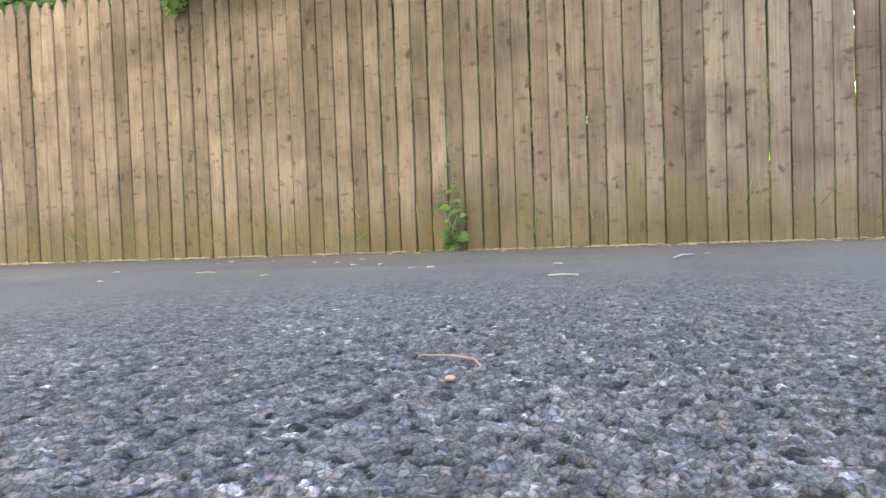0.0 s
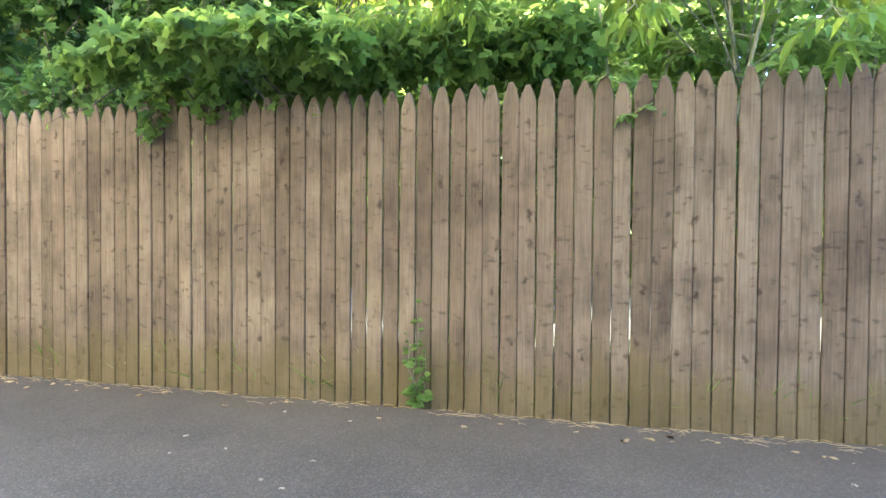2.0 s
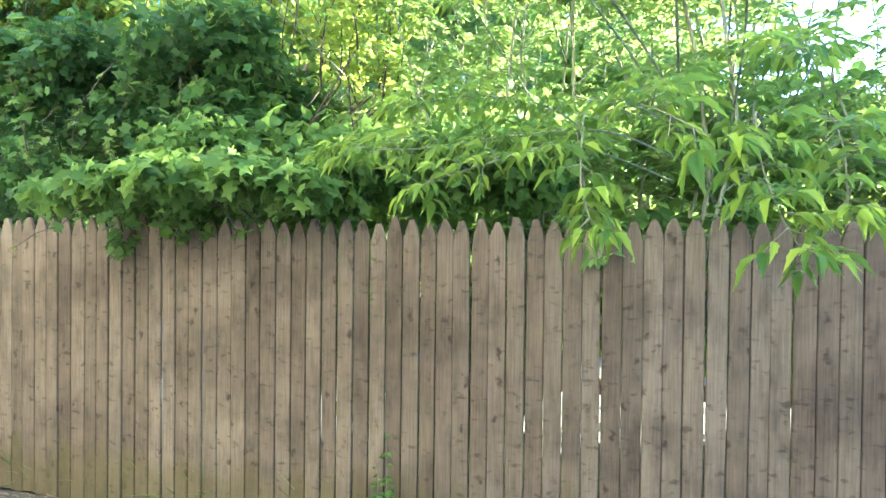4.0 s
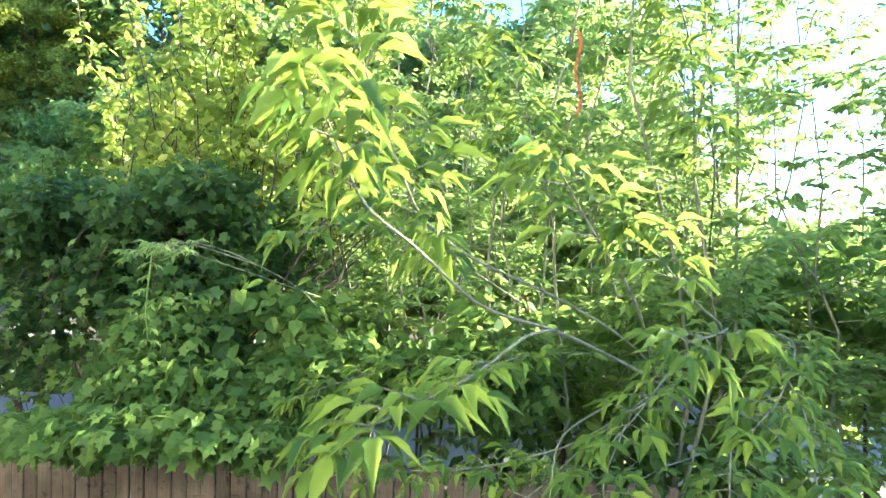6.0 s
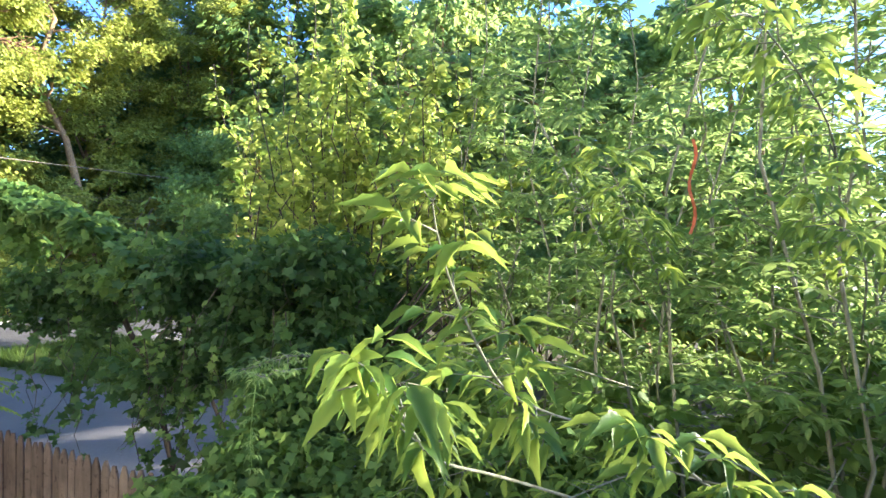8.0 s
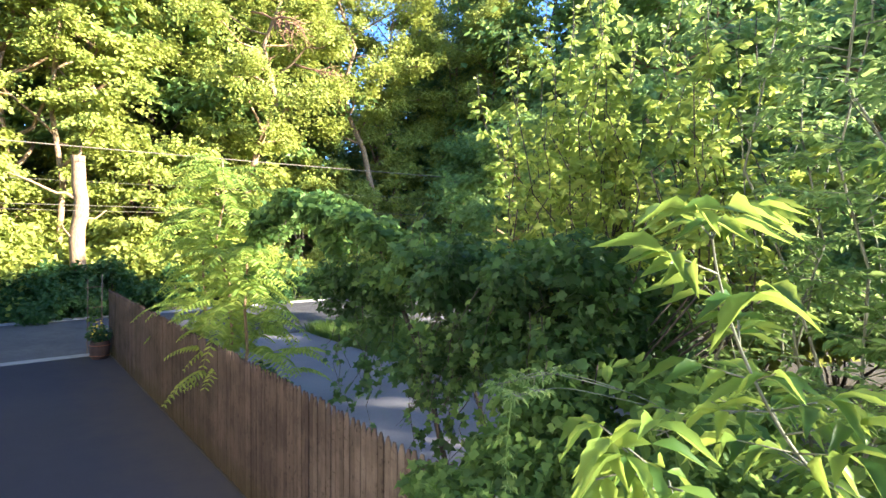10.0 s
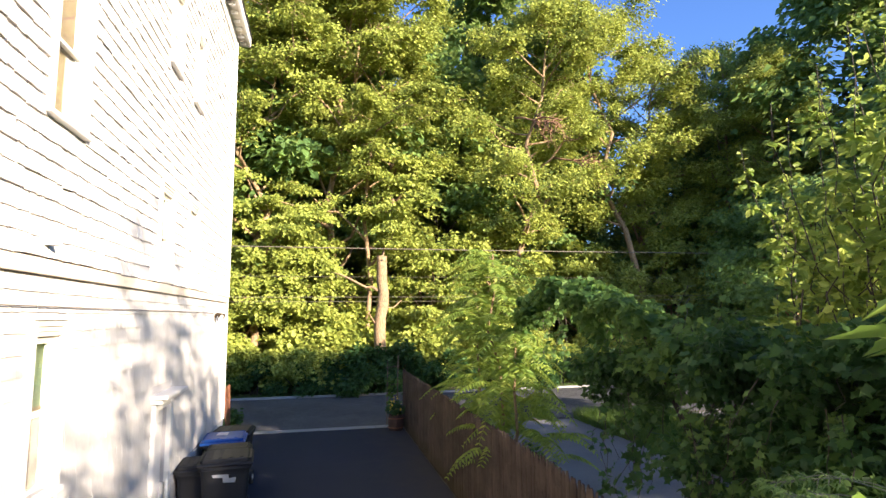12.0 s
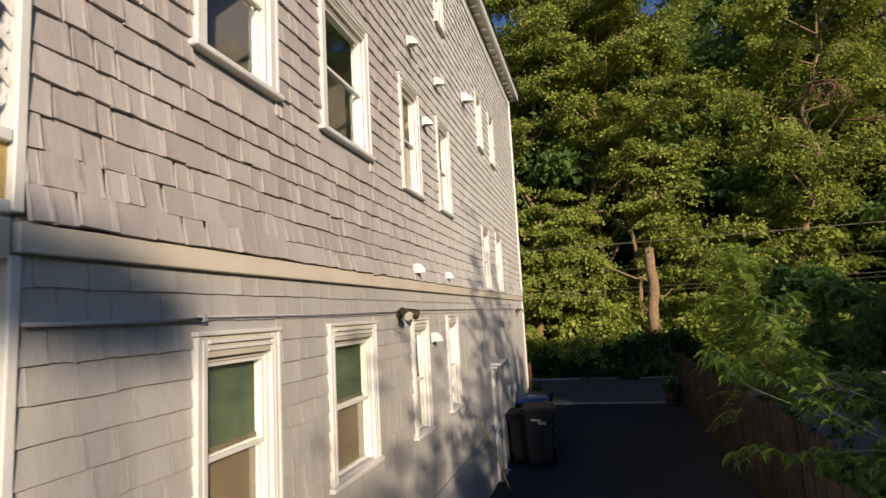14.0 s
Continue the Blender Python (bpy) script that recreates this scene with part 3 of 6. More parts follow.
# eaves with small blocks, and the roof
roof = thing("roof", "low grey shingled roof with a white bracketed eave", "roof", kind="structure")
part("soffit", box_bm(HX0 - 0.40, HX1 + 0.40, -12.5, HY + 0.26, 11.20, 11.26), M_CREAM, roof)
part("fascia", box_bm(HX0 - 0.45, HX1 + 0.45, HY + 0.26, HY + 0.32, 11.18, 11.44, 0.01), M_WHITE, roof)
part("fascia", box_bm(HX0 - 0.45, HX0 - 0.40, -12.5, HY + 0.26, 11.18, 11.44, 0.01), M_WHITE, roof)
part("frieze_board", box_bm(HX0 - 0.03, HX1 + 0.03, HY - 0.025, HY + 0.03, 10.85, 11.195, 0.005), M_WHITE, roof)
_blk = bpy.data.meshes.new("eave_block")
_bm = box_bm(-0.032, 0.032, -0.08, 0.08, -0.075, 0, 0.008)
_bm.to_mesh(_blk)
_bm.free()
_blk.materials.append(M_WHITE)
for i in range(44):
    part("eave_block", _blk, None, roof, m=Matrix.Translation((HX0 - 0.2 + i * 0.4, HY + 0.14, 11.199)))
_bm = bmesh.new()
_c = [_bm.verts.new(p) for p in ((HX0 - 0.48, -12.6, 11.42), (HX1 + 0.48, -12.6, 11.42), (HX1 + 0.48, HY + 0.36, 11.42), (HX0 - 0.48, HY + 0.36, 11.42), (HX0 + 5, -7, 13.6), (HX1 - 5, -7, 13.6))]
for q in ((0, 1, 5, 4), (1, 2, 5), (2, 3, 4, 5), (3, 0, 4), (3, 2, 1, 0)):
    _bm.faces.new([_c[i] for i in q])
part("roof_slope", _bm, M_ROOF, roof)


def window(i, x0, x1, z0, z1, storey, inside):
    """A double-hung sash window with its casing, sill, panes and what shows behind."""
    y = HY + (0.004 if storey == 1 else 0.0)
    ob = thing("window_%d" % i, "white-cased double-hung sash window in the shingled wall", "window", kind="structure")
    a, b, c, d = x0 + 0.11, x1 - 0.11, z0 + 0.07, z1 - 0.14
    f, back = y + 0.022, y - 0.085
    part("casing", box_bm(x0, a, y - 0.02, f, z0 + 0.05, z1, 0.006), M_WHITE, ob)
    part("casing", box_bm(b, x1, y - 0.02, f, z0 + 0.05, z1, 0.006), M_WHITE, ob)
    part("head", box_bm(a, b, y - 0.02, f - 0.004, d, z1 - 0.002, 0.004), M_CREAM, ob)
    part("head_moulding", box_bm(x0 - 0.015, x1 + 0.015, y - 0.02, f + 0.02, z1, z1 + 0.03, 0.006), M_WHITE, ob)
    part("head_bead", box_bm(a, b, f - 0.004, f + 0.010, d + 0.045, d + 0.065, 0.003), M_WHITE, ob)
    part("head_bead", box_bm(a, b, f - 0.004, f + 0.018, d + 0.09, d + 0.115, 0.003), M_WHITE, ob)
    for xa, xb in ((a - 0.05, a - 0.03), (b + 0.03, b + 0.05)) if storey == 1 else ():
        part("casing_bead", box_bm(xa, xb, f, f + 0.007, z0 + 0.05, z1 - 0.03, 0.002), M_WHITE, ob)
    for xa, xb in ((x0, x0 + 0.03), (x1 - 0.03, x1)):
        part("back_band", box_bm(xa, xb, f, f + 0.012, z0 + 0.05, z1, 0.003), M_WHITE, ob)
    part("window_sill", box_bm(x0 - 0.04, x1 + 0.04, y - 0.12, f + 0.035, z0, z0 + 0.048, 0.008), M_WHITE, ob)
    for xa, xb in ((a, a + 0.022), (b - 0.022, b)):
        part("jamb", box_bm(xa, xb, back - 0.06, y - 0.022, c, d), M_WHITE, ob)
    part("jamb", box_bm(a + 0.022, b - 0.022, back - 0.06, y - 0.022, d - 0.03, d), M_CREAM, ob)
    mid = (c + d) / 2
    for nm, za, zb, yy in (("upper_sash", mid - 0.02, d - 0.03, back + 0.035), ("lower_sash", c, mid + 0.02, back)):
        xa, xb, t = a + 0.022, b - 0.022, 0.03
        bm = bmesh.new()
        box(bm, xa, xa + t, yy - 0.015, yy + 0.015, za, zb)
        box(bm, xb - t, xb, yy - 0.015, yy + 0.015, za, zb)
        box(bm, xa + t, xb - t, yy - 0.015, yy + 0.015, za, za + t)
        box(bm, xa + t, xb - t, yy - 0.015, yy + 0.015, zb - t, zb)
        s = part(nm, bm, M_WHITE, ob)
        g = part("pane", box_bm(xa + t, xb - t, yy - 0.003, yy + 0.003, za + t, zb - t), M_GLASS, s)
        g.visible_shadow = False
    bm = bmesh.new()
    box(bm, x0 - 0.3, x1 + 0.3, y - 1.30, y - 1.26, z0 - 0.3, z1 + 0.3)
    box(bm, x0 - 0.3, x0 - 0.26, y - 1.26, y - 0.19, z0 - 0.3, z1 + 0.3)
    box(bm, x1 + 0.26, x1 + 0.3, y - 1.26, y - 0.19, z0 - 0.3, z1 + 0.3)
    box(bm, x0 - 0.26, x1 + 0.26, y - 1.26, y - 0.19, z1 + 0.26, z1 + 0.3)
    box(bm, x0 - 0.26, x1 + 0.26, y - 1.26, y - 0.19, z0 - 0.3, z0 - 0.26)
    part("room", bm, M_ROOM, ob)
    if inside in ("curtain", "both"):
        bm = bmesh.new()
        n = 26
        rows = []
        for k in range(n + 1):
            x = a + 0.02 + (b - a - 0.04) * k / n
            yy = back - 0.040 + 0.0015 * math.sin(k * 1.1)
            rows.append([bm.verts.new((x, yy, zz)) for zz in ((mid - 0.1 if inside == "both" else c), d)])
        for p, q in zip(rows, rows[1:]):
            bm.faces.new((p[0], q[0], q[1], p[1]))
        bmesh.ops.solidify(bm, geom=bm.faces[:], thickness=0.004)
        part("curtain", bm, M_CURTAIN, ob)
    if inside in ("blind", "both"):
        part("blind", box_bm(a + 0.02, b - 0.02, back - 0.032, back - 0.027, c, mid + 0.05 if storey == 1 else d), M_BLIND, ob)
    return ob


for _i, _w in enumerate(WINDOWS):
    window(_i + 1, *_w)

# side door with pilasters and a hood
door = thing("door_1", "white panelled side door under a small moulded hood", "door", kind="structure")
part("door_leaf", box_bm(DOOR[0] + 0.02, DOOR[1] - 0.02, HY - 0.10, HY - 0.06, DOOR[2], DOOR[3] - 0.02), M_WHITE, door)
for _z0, _z1 in ((0.25, 0.95), (1.1, 2.1)):
    for _x0, _x1 in ((DOOR[0] + 0.12, DOOR[0] + 0.34), (DOOR[1] - 0.34, DOOR[1] - 0.12)):
        part("door_panel", box_bm(_x0, _x1, HY - 0.062, HY - 0.045, _z0, _z1, 0.008), M_WHITE, door)
for _x0, _x1 in ((DOOR[0] - 0.13, DOOR[0]), (DOOR[1], DOOR[1] + 0.13)):
    part("pilaster", box_bm(_x0, _x1, HY - 0.02, HY + 0.06, 0.0, 2.46, 0.008), M_WHITE, door)
part("door_head", box_bm(DOOR[0], DOOR[1], HY - 0.02, HY + 0.05, DOOR[3], 2.46, 0.006), M_WHITE, door)
part("hood", box_bm(DOOR[0] - 0.2, DOOR[1] + 0.2, HY - 0.02, HY + 0.16, 2.46, 2.53, 0.012), M_WHITE, door)
part("hood", box_bm(DOOR[0] - 0.26, DOOR[1] + 0.26, HY - 0.02, HY + 0.24, 2.53, 2.585, 0.012), M_WHITE, door)
part("threshold", box_bm(DOOR[0] - 0.1, DOOR[1] + 0.1, HY - 0.1, HY + 0.12, -0.02, 0.04, 0.006), M_KERB, door)

# rear porch with lattice
porch = thing("porch", "white rear porch with diagonal lattice above a cream apron", "porch", kind="structure")
part("porch_floor", box_bm(HX1 + 0.056, HX1 + 2.4, -5.0, HY + 0.02, 4.04, 4.22), M_CREAM, porch)
part("apron_board", box_bm(HX1 + 0.056, HX1 + 2.4, HY - 0.06, HY - 0.02, 4.30, 4.56), M_STICK, porch)
part("rail", box_bm(HX1 + 0.056, HX1 + 2.4, HY - 0.07, HY + 0.02, 4.24, 4.30, 0.006), M_WHITE, porch)
part("rail", box_bm(HX1 + 0.056, HX1 + 2.4, HY - 0.07, HY + 0.02, 4.56, 4.62, 0.006), M_WHITE, porch)
part("post", box_bm(HX1 + 2.3, HX1 + 2.42, HY - 0.1, HY + 0.025, 0, 7.2, 0.006), M_WHITE, porch)
for _s in (1, -1):
    for _k in range(26):
        _x = HX1 + 0.10 - 2.2 + _k * 0.17
        _bm = box_bm(-0.018, 0.018, -0.004, 0.004, -1.55, 1.55)
        _cut = Matrix.Translation((_x + 1.1, HY - 0.03 + 0.009 * _s, 5.83)) @ Matrix.Rotation(radians(45 * _s), 4, "Y")
        bmesh.ops.transform(_bm, matrix=_cut, verts=_bm.verts)
        for _co, _no in (((HX1 + 0.056, 0, 0), (-1, 0, 0)), ((HX1 + 2.3, 0, 0), (1, 0, 0)), ((0, 0, 4.62), (0, 0, -1)), ((0, 0, 6.9), (0, 0, 1))):
            if _bm.verts:
                bmesh.ops.bisect_plane(_bm, geom=_bm.verts[:] + _bm.edges[:] + _bm.faces[:], plane_co=_co, plane_no=_no, clear_outer=True)
        if len(_bm.faces) > 2:
            part("lattice_slat", _bm, M_WHITE, porch)
        else:
            _bm.free()
part("rail", box_bm(HX1 + 0.056, HX1 + 2.3, HY - 0.07, HY + 0.02, 6.9, 7.0, 0.006), M_WHITE, porch)

# ---- wall fixtures ----
def vent(x, z, s=1.0):
    """A hooded wall vent with its open mouth downwards."""
    ob = thing("wall_vent", "small white hooded vent on the shingled wall", "vent", (x, HY + 0.03, z), "wall vents")
    part("flange", box_bm(-0.07 * s, 0.07 * s, -0.01, 0.012, -0.07 * s, 0.08 * s, 0.004), M_WHITE, ob)
    bm = bmesh.new()
    n, rows = 9, []
    for k in range(6):
        t = k / 5
        r, yy = 0.065 * s * (1 - 0.12 * t), 0.012
        ring = []
        for j in range(n):
            a = math.pi * j / (n - 1)
            ring.append(bm.verts.new((math.cos(a) * r, yy + math.sin(a) * 0.15 * s * math.cos(t * 1.3) ** 0.6, -0.05 * s + 0.13 * s * t)))
        rows.append(ring)
    for p, q in zip(rows, rows[1:]):
        for j in range(n - 1):
            bm.faces.new((p[j], p[j + 1], q[j + 1], q[j]))
    bm.faces.new(rows[-1])
    bmesh.ops.recalc_face_normals(bm, faces=bm.faces[:])
    bmesh.ops.solidify(bm, geom=bm.faces[:], thickness=0.003)
    part("hood", bm, M_WHITE, ob)
    return ob


for _x, _z, _s in ((-3.10, 7.80, 1.0), (-4.56, 7.76, 1.0), (-6.70, 8.27, 1.5), (-3.70, 6.75, 1.0), (-2.92, 4.36, 1.0), (-4.60, 4.36, 0.8), (-3.62, 3.38, 1.0)):
    vent(_x, _z, _s)


def cone(bm, m, r0, r1, h, n=16):
    bmesh.ops.create_cone(bm, cap_ends=True, segments=n, radius1=r0, radius2=r1, depth=h, matrix=m)
    return bm


def flood(x, z, s, label):
    """Twin flood lamps on a round wall box."""
    ob = thing("flood_light", label, "wall lamp", (x, HY, z))
    bm = cone(bmesh.new(), pose(0, 0.02 * s, 0, 90, 0, 0), 0.055 * s, 0.05 * s, 0.05 * s)
    part("wall_box", bm, M_BRONZE, ob, smooth=False)
    for k, (dx, ry, tilt) in enumerate(((0.10, -38, -30), (-0.12, 50, -18))):
        m = pose(dx * s, 0.13 * s, 0.01 * s, 0, 0, 0) @ pose(0, 0, 0, -90 + tilt, 0, ry)
        bm = cone(bmesh.new(), m, 0.035 * s, 0.068 * s, 0.17 * s)
        h = part("lamp_head", bm, M_BRONZE, ob)
        part("lens", cone(bmesh.new(), m @ Matrix.Translation((0, 0, 0.087 * s)), 0.062 * s, 0.055 * s, 0.012 * s), M_LENS, h)
        v, f = tube([(0, 0.03 * s, 0), (dx * 0.6 * s, 0.06 * s, 0.03 * s), (dx * 0.9 * s, 0.1 * s, 0.015 * s)], 0.016 * s, 7)
        part("knuckle", raw_mesh("knuckle", v, f), M_BRONZE, ob)
    return ob


flood(-2.22, 3.75, 1.05, "bronze twin floodlight under the belt board")
flood(-12.72, 3.74, 0.9, "small dark twin floodlight near the house corner")
conduit = thing("conduit", "painted electrical conduit running along the wall", "pipe", (0, 0, 0))
for _a, _b, _z in ((HX1, 1.42, 3.755), (1.40, -2.28, 3.775)):
    v, f = tube([(_a, HY + 0.035, _z), ((_a + _b) / 2, HY + 0.037, _z - 0.004), (_b, HY + 0.035, _z + 0.004)], 0.011 if _a > 2 else 0.006, 8)
    part("pipe", raw_mesh("pipe", v, f), M_PIPE, conduit, smooth=True)
part("clamp", box_bm(1.39, 1.43, HY, HY + 0.05, 3.74, 3.79, 0.006), M_PIPE, conduit)
wall_cable = thing("wall_cable", "thin dark cable stapled along the shakes", "cable")
v, f = tube(bent(np.random.default_rng(3), (-2.5, HY + 0.03, 3.80), (-12.6, HY + 0.03, 3.80), 14, 0.004), 0.006, 5)
part("cable", raw_mesh("cable", v, f), M_CABLE, wall_cable)

# ---- fence ----
fence = thing("fence", "weathered brown stockade fence of pointed cedar pickets, mossy at the foot", "fence", (0, 3.16, 0))


def picket_mesh(w, h, seed):
    rng = random.Random(seed)
    t, sh, tip = 0.016, rng.uniform(0.085, 0.12), rng.uniform(0.010, 0.018)
    pts = [(-w / 2, -0.02), (w / 2, -0.02), (w / 2, h - sh), (w / 2 * 0.72, h - sh * 0.5), (tip + rng.uniform(-.004, .004), h), (-tip, h - rng.uniform(0, 0.006)), (-w / 2 * 0.72, h - sh * 0.5), (-w / 2, h - sh)]
    bm = bmesh.new()
    c = [bm.verts.new((x - math.copysign(0.004, x), 0, z - (0.003 if z > 1 else 0))) for x, z in pts]
    a = [bm.verts.new((x, 0.005, z)) for x, z in pts]
    b = [bm.verts.new((x, t, z)) for x, z in pts]
    bm.faces.new(c)
    bm.faces.new(b[::-1])
    for i in range(len(pts)):
        j = (i + 1) % len(pts)
        bm.faces.new((c[j], c[i], a[i], a[j]))
        bm.faces.new((a[j], a[i], b[i], b[j]))
    me = bpy.data.meshes.new("picket")
    bm.to_mesh(me)
    bm.free()
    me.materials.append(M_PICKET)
    return me


_rng = random.Random(11)
_variants = [(0.096, picket_mesh(0.096, 1.83 + _rng.uniform(-0.02, 0.025), i)) for i in range(12)]
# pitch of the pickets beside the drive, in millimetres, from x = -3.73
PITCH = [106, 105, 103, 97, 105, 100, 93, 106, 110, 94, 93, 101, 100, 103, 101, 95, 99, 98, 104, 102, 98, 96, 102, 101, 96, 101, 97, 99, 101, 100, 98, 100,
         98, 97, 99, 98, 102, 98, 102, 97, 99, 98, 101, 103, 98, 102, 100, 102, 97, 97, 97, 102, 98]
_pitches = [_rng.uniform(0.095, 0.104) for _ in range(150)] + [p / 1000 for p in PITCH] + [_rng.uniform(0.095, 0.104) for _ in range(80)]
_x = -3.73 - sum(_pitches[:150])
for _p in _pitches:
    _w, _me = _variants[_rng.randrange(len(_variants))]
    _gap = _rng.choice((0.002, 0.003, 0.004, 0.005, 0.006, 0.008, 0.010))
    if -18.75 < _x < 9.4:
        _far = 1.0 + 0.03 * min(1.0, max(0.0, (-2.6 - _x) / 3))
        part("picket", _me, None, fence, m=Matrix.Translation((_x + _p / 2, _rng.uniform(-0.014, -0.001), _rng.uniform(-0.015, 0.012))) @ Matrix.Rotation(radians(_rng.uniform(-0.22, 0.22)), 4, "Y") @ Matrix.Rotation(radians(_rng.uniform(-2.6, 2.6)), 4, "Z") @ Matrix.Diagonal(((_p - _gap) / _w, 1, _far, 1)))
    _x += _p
for _z in (0.32, 0.95, 1.52):
    part("rail", box_bm(-18.7, 9.4, 0.017, 0.055, _z - 0.04, _z + 0.04), M_RAIL, fence)
_k = -18.5
while _k < 9.4:
    v, f = tube([(_k, 0.10, -0.1), (_k + 0.005, 0.10, 0.8), (_k, 0.10, 1.72)], [0.045, 0.043, 0.04], 8)
    part("post", raw_mesh("post", v, f), M_RAIL, fence)
    _k += 2.42

# ---- bins ----
def wheelie(x, y, turn, body_mat, lid_mat, label, s=1.0, torn=False):
    """A wheeled bin: tapered body, rim, domed lid, handle and wheels. It opens towards its own +x."""
    ob = thing("wheeled_bin", label, "bin", group="bins beside the house", m=Matrix.Translation((x, y, 0)) @ Matrix.Rotation(radians(turn), 4, "Z") @ Matrix.Scale(s, 4))
    bm = bmesh.new()
    rings = []
    for z, hx, hy in ((0.03, 0.25, 0.24), (0.12, 0.27, 0.255), (0.9, 0.335, 0.305), (0.96, 0.345, 0.315), (0.97, 0.37, 0.34), (1.01, 0.37, 0.34)):
        r, ring = 0.06, []
        for cx, cy, a0 in ((hx - r, hy - r, 0), (-hx + r, hy - r, 90), (-hx + r, -hy + r, 180), (hx - r, -hy + r, 270)):
            for k in range(4):
                a = radians(a0 + k * 30)
                ring.append(bm.verts.new((cx + r * math.cos(a), cy + r * math.sin(a), z)))
        rings.append(ring)
    for p, q in zip(rings, rings[1:]):
        for j in range(16):
            bm.faces.new((p[j], p[(j + 1) % 16], q[(j + 1) % 16], q[j]))
    bm.faces.new(rings[0][::-1])
    bm.faces.new(rings[-1])
    body = part("body", bm, body_mat, ob, smooth=False)
    lid = part("lid", box_bm(-0.37, 0.39, -0.35, 0.35, 1.012, 1.05, 0.012), lid_mat, ob)
    part("lid_panel", box_bm(-0.33, 0.36, -0.32, 0.32, 1.05, 1.10, 0.045), lid_mat, lid)
    for k in range(4):
        part("lid_ridge", box_bm(-0.26, 0.28, -0.23 + k * 0.135, -0.18 + k * 0.135, 1.10, 1.108, 0.003), lid_mat, lid)
    v, f = tube([(-0.36, -0.24, 0.98), (-0.45, -0.24, 1.0), (-0.45, 0.24, 1.0), (-0.36, 0.24, 0.98)], 0.016, 7)
    part("handle", raw_mesh("handle", v, f), body_mat, ob)
    for yy in (-0.29, 0.29):
        w = part("wheel", cone(bmesh.new(), pose(-0.28, yy, 0.125, 90, 0, 0), 0.125, 0.125, 0.055, 20), M_BLACK, ob)
        part("hub", cone(bmesh.new(), pose(-0.28, yy * 1.11, 0.125, 90, 0, 0), 0.05, 0.05, 0.012, 12), M_PIPE, w)
    if torn:
        bm = bmesh.new()
        c = [bm.verts.new((0.336, yy, zz)) for yy, zz in ((-0.02, 0.80), (0.13, 0.79), (0.14, 0.86), (0.05, 0.85), (0.045, 0.90), (-0.16, 0.91), (-0.15, 0.87), (-0.03, 0.86))]
        bm.faces.new(c)
        bmesh.ops.solidify(bm, geom=bm.faces[:], thickness=0.004)
        part("label_sticker", bm, M_LABEL, body, "torn white label")
    return ob


wheelie(-9.95, -1.62, 3, M_BLACK, M_BLACK, "black wheeled bin tight against the house wall", 1.12)
wheelie(-9.78, -1.19, 5, M_BLACK, M_BLACK, "black wheeled bin with a torn white label on its front", 1.24, True)
wheelie(-10.68, -1.30, 3, M_BLACK, M_OLIVE, "black wheeled bin with a faded olive lid", 1.16)
wheelie(-11.62, -1.52, 3, M_BLACK, M_BLUE, "recycling bin with a bright blue lid", 1.2)
wheelie(-12.55, -1.48, -4, M_BLACK, M_BLACK, "black wheeled bin standing behind the blue one", 1.16)

paper = thing("paper_sheet", "white paper sheet lying on the blue bin lid", "paper", (-11.66, -1.56, 1.331))
_bm = box_bm(-0.14, 0.14, -0.11, 0.10, 0, 0.003)
bmesh.ops.subdivide_edges(_bm, edges=_bm.edges[:], cuts=3)
for _v in _bm.verts:
    _v.co.z += 0.01 * math.sin(_v.co.x * 17) ** 2
part("sheet", _bm, M_LABEL, paper)

broom = thing("broom_handle", "worn yellow wooden broom handle leaning on the wall", "broom")
v, f = tube([(-7.35, HY + 0.42, 0.01), (-7.0, HY + 0.24, 0.8), (-6.65, HY + 0.045, 1.58)], 0.016, 8)
part("handle", raw_mesh("handle", v, f), M_STICK, broom, smooth=True)

# ---- planters at the street end ----
def planter(x, y, r, h, material, label, leaf_mat, flower=False):
    rng = np.random.default_rng(int(abs(x * 10)))
    ob = thing("planter", label, "planter", (x, y, 0))
    rings = [(0, 0.8), (0.15, 0.9), (0.5, 1.0), (0.85, 0.93), (1.0, 0.88), (1.0, 0.8), (0.9, 0.78)]
    bm = bmesh.new()
    rs = [[bm.verts.new((math.cos(a * math.pi / 9) * r * q, math.sin(a * math.pi / 9) * r * q, h * z)) for a in range(18)] for z, q in rings]
    for p, q in zip(rs, rs[1:]):
        for j in range(18):
            bm.faces.new((p[j], p[(j + 1) % 18], q[(j + 1) % 18], q[j]))
    bm.faces.new(rs[0][::-1])
    bm.faces.new(rs[-1])
    pot = part("barrel", bm, material, ob)
    for z in (0.2, 0.78):
        v, f = tube([(math.cos(a * math.pi / 9) * r * 0.97, math.sin(a * math.pi / 9) * r * 0.97, h * z) for a in range(19)], 0.012, 5)
        part("hoop", raw_mesh("hoop", v, f), M_RUST, pot)
    v, f = joined([pad(rng, (0, 0, h + 0.18), (r * 1.1, r * 1.1, 0.28), 420, 0.09, OVAL, hollow=0.2)])
    part("foliage", raw_mesh("foliage", v, f), leaf_mat, ob)
    if flower:
        v, f = joined([pad(rng, (0.05, 0, h + 0.30), (r * 0.9, r * 0.9, 0.35), 46, 0.06, OVAL, hollow=0.5)])
        part("flowers", raw_mesh("flowers", v, f), M_YELLOW, ob, "small yellow flowers")
    return ob


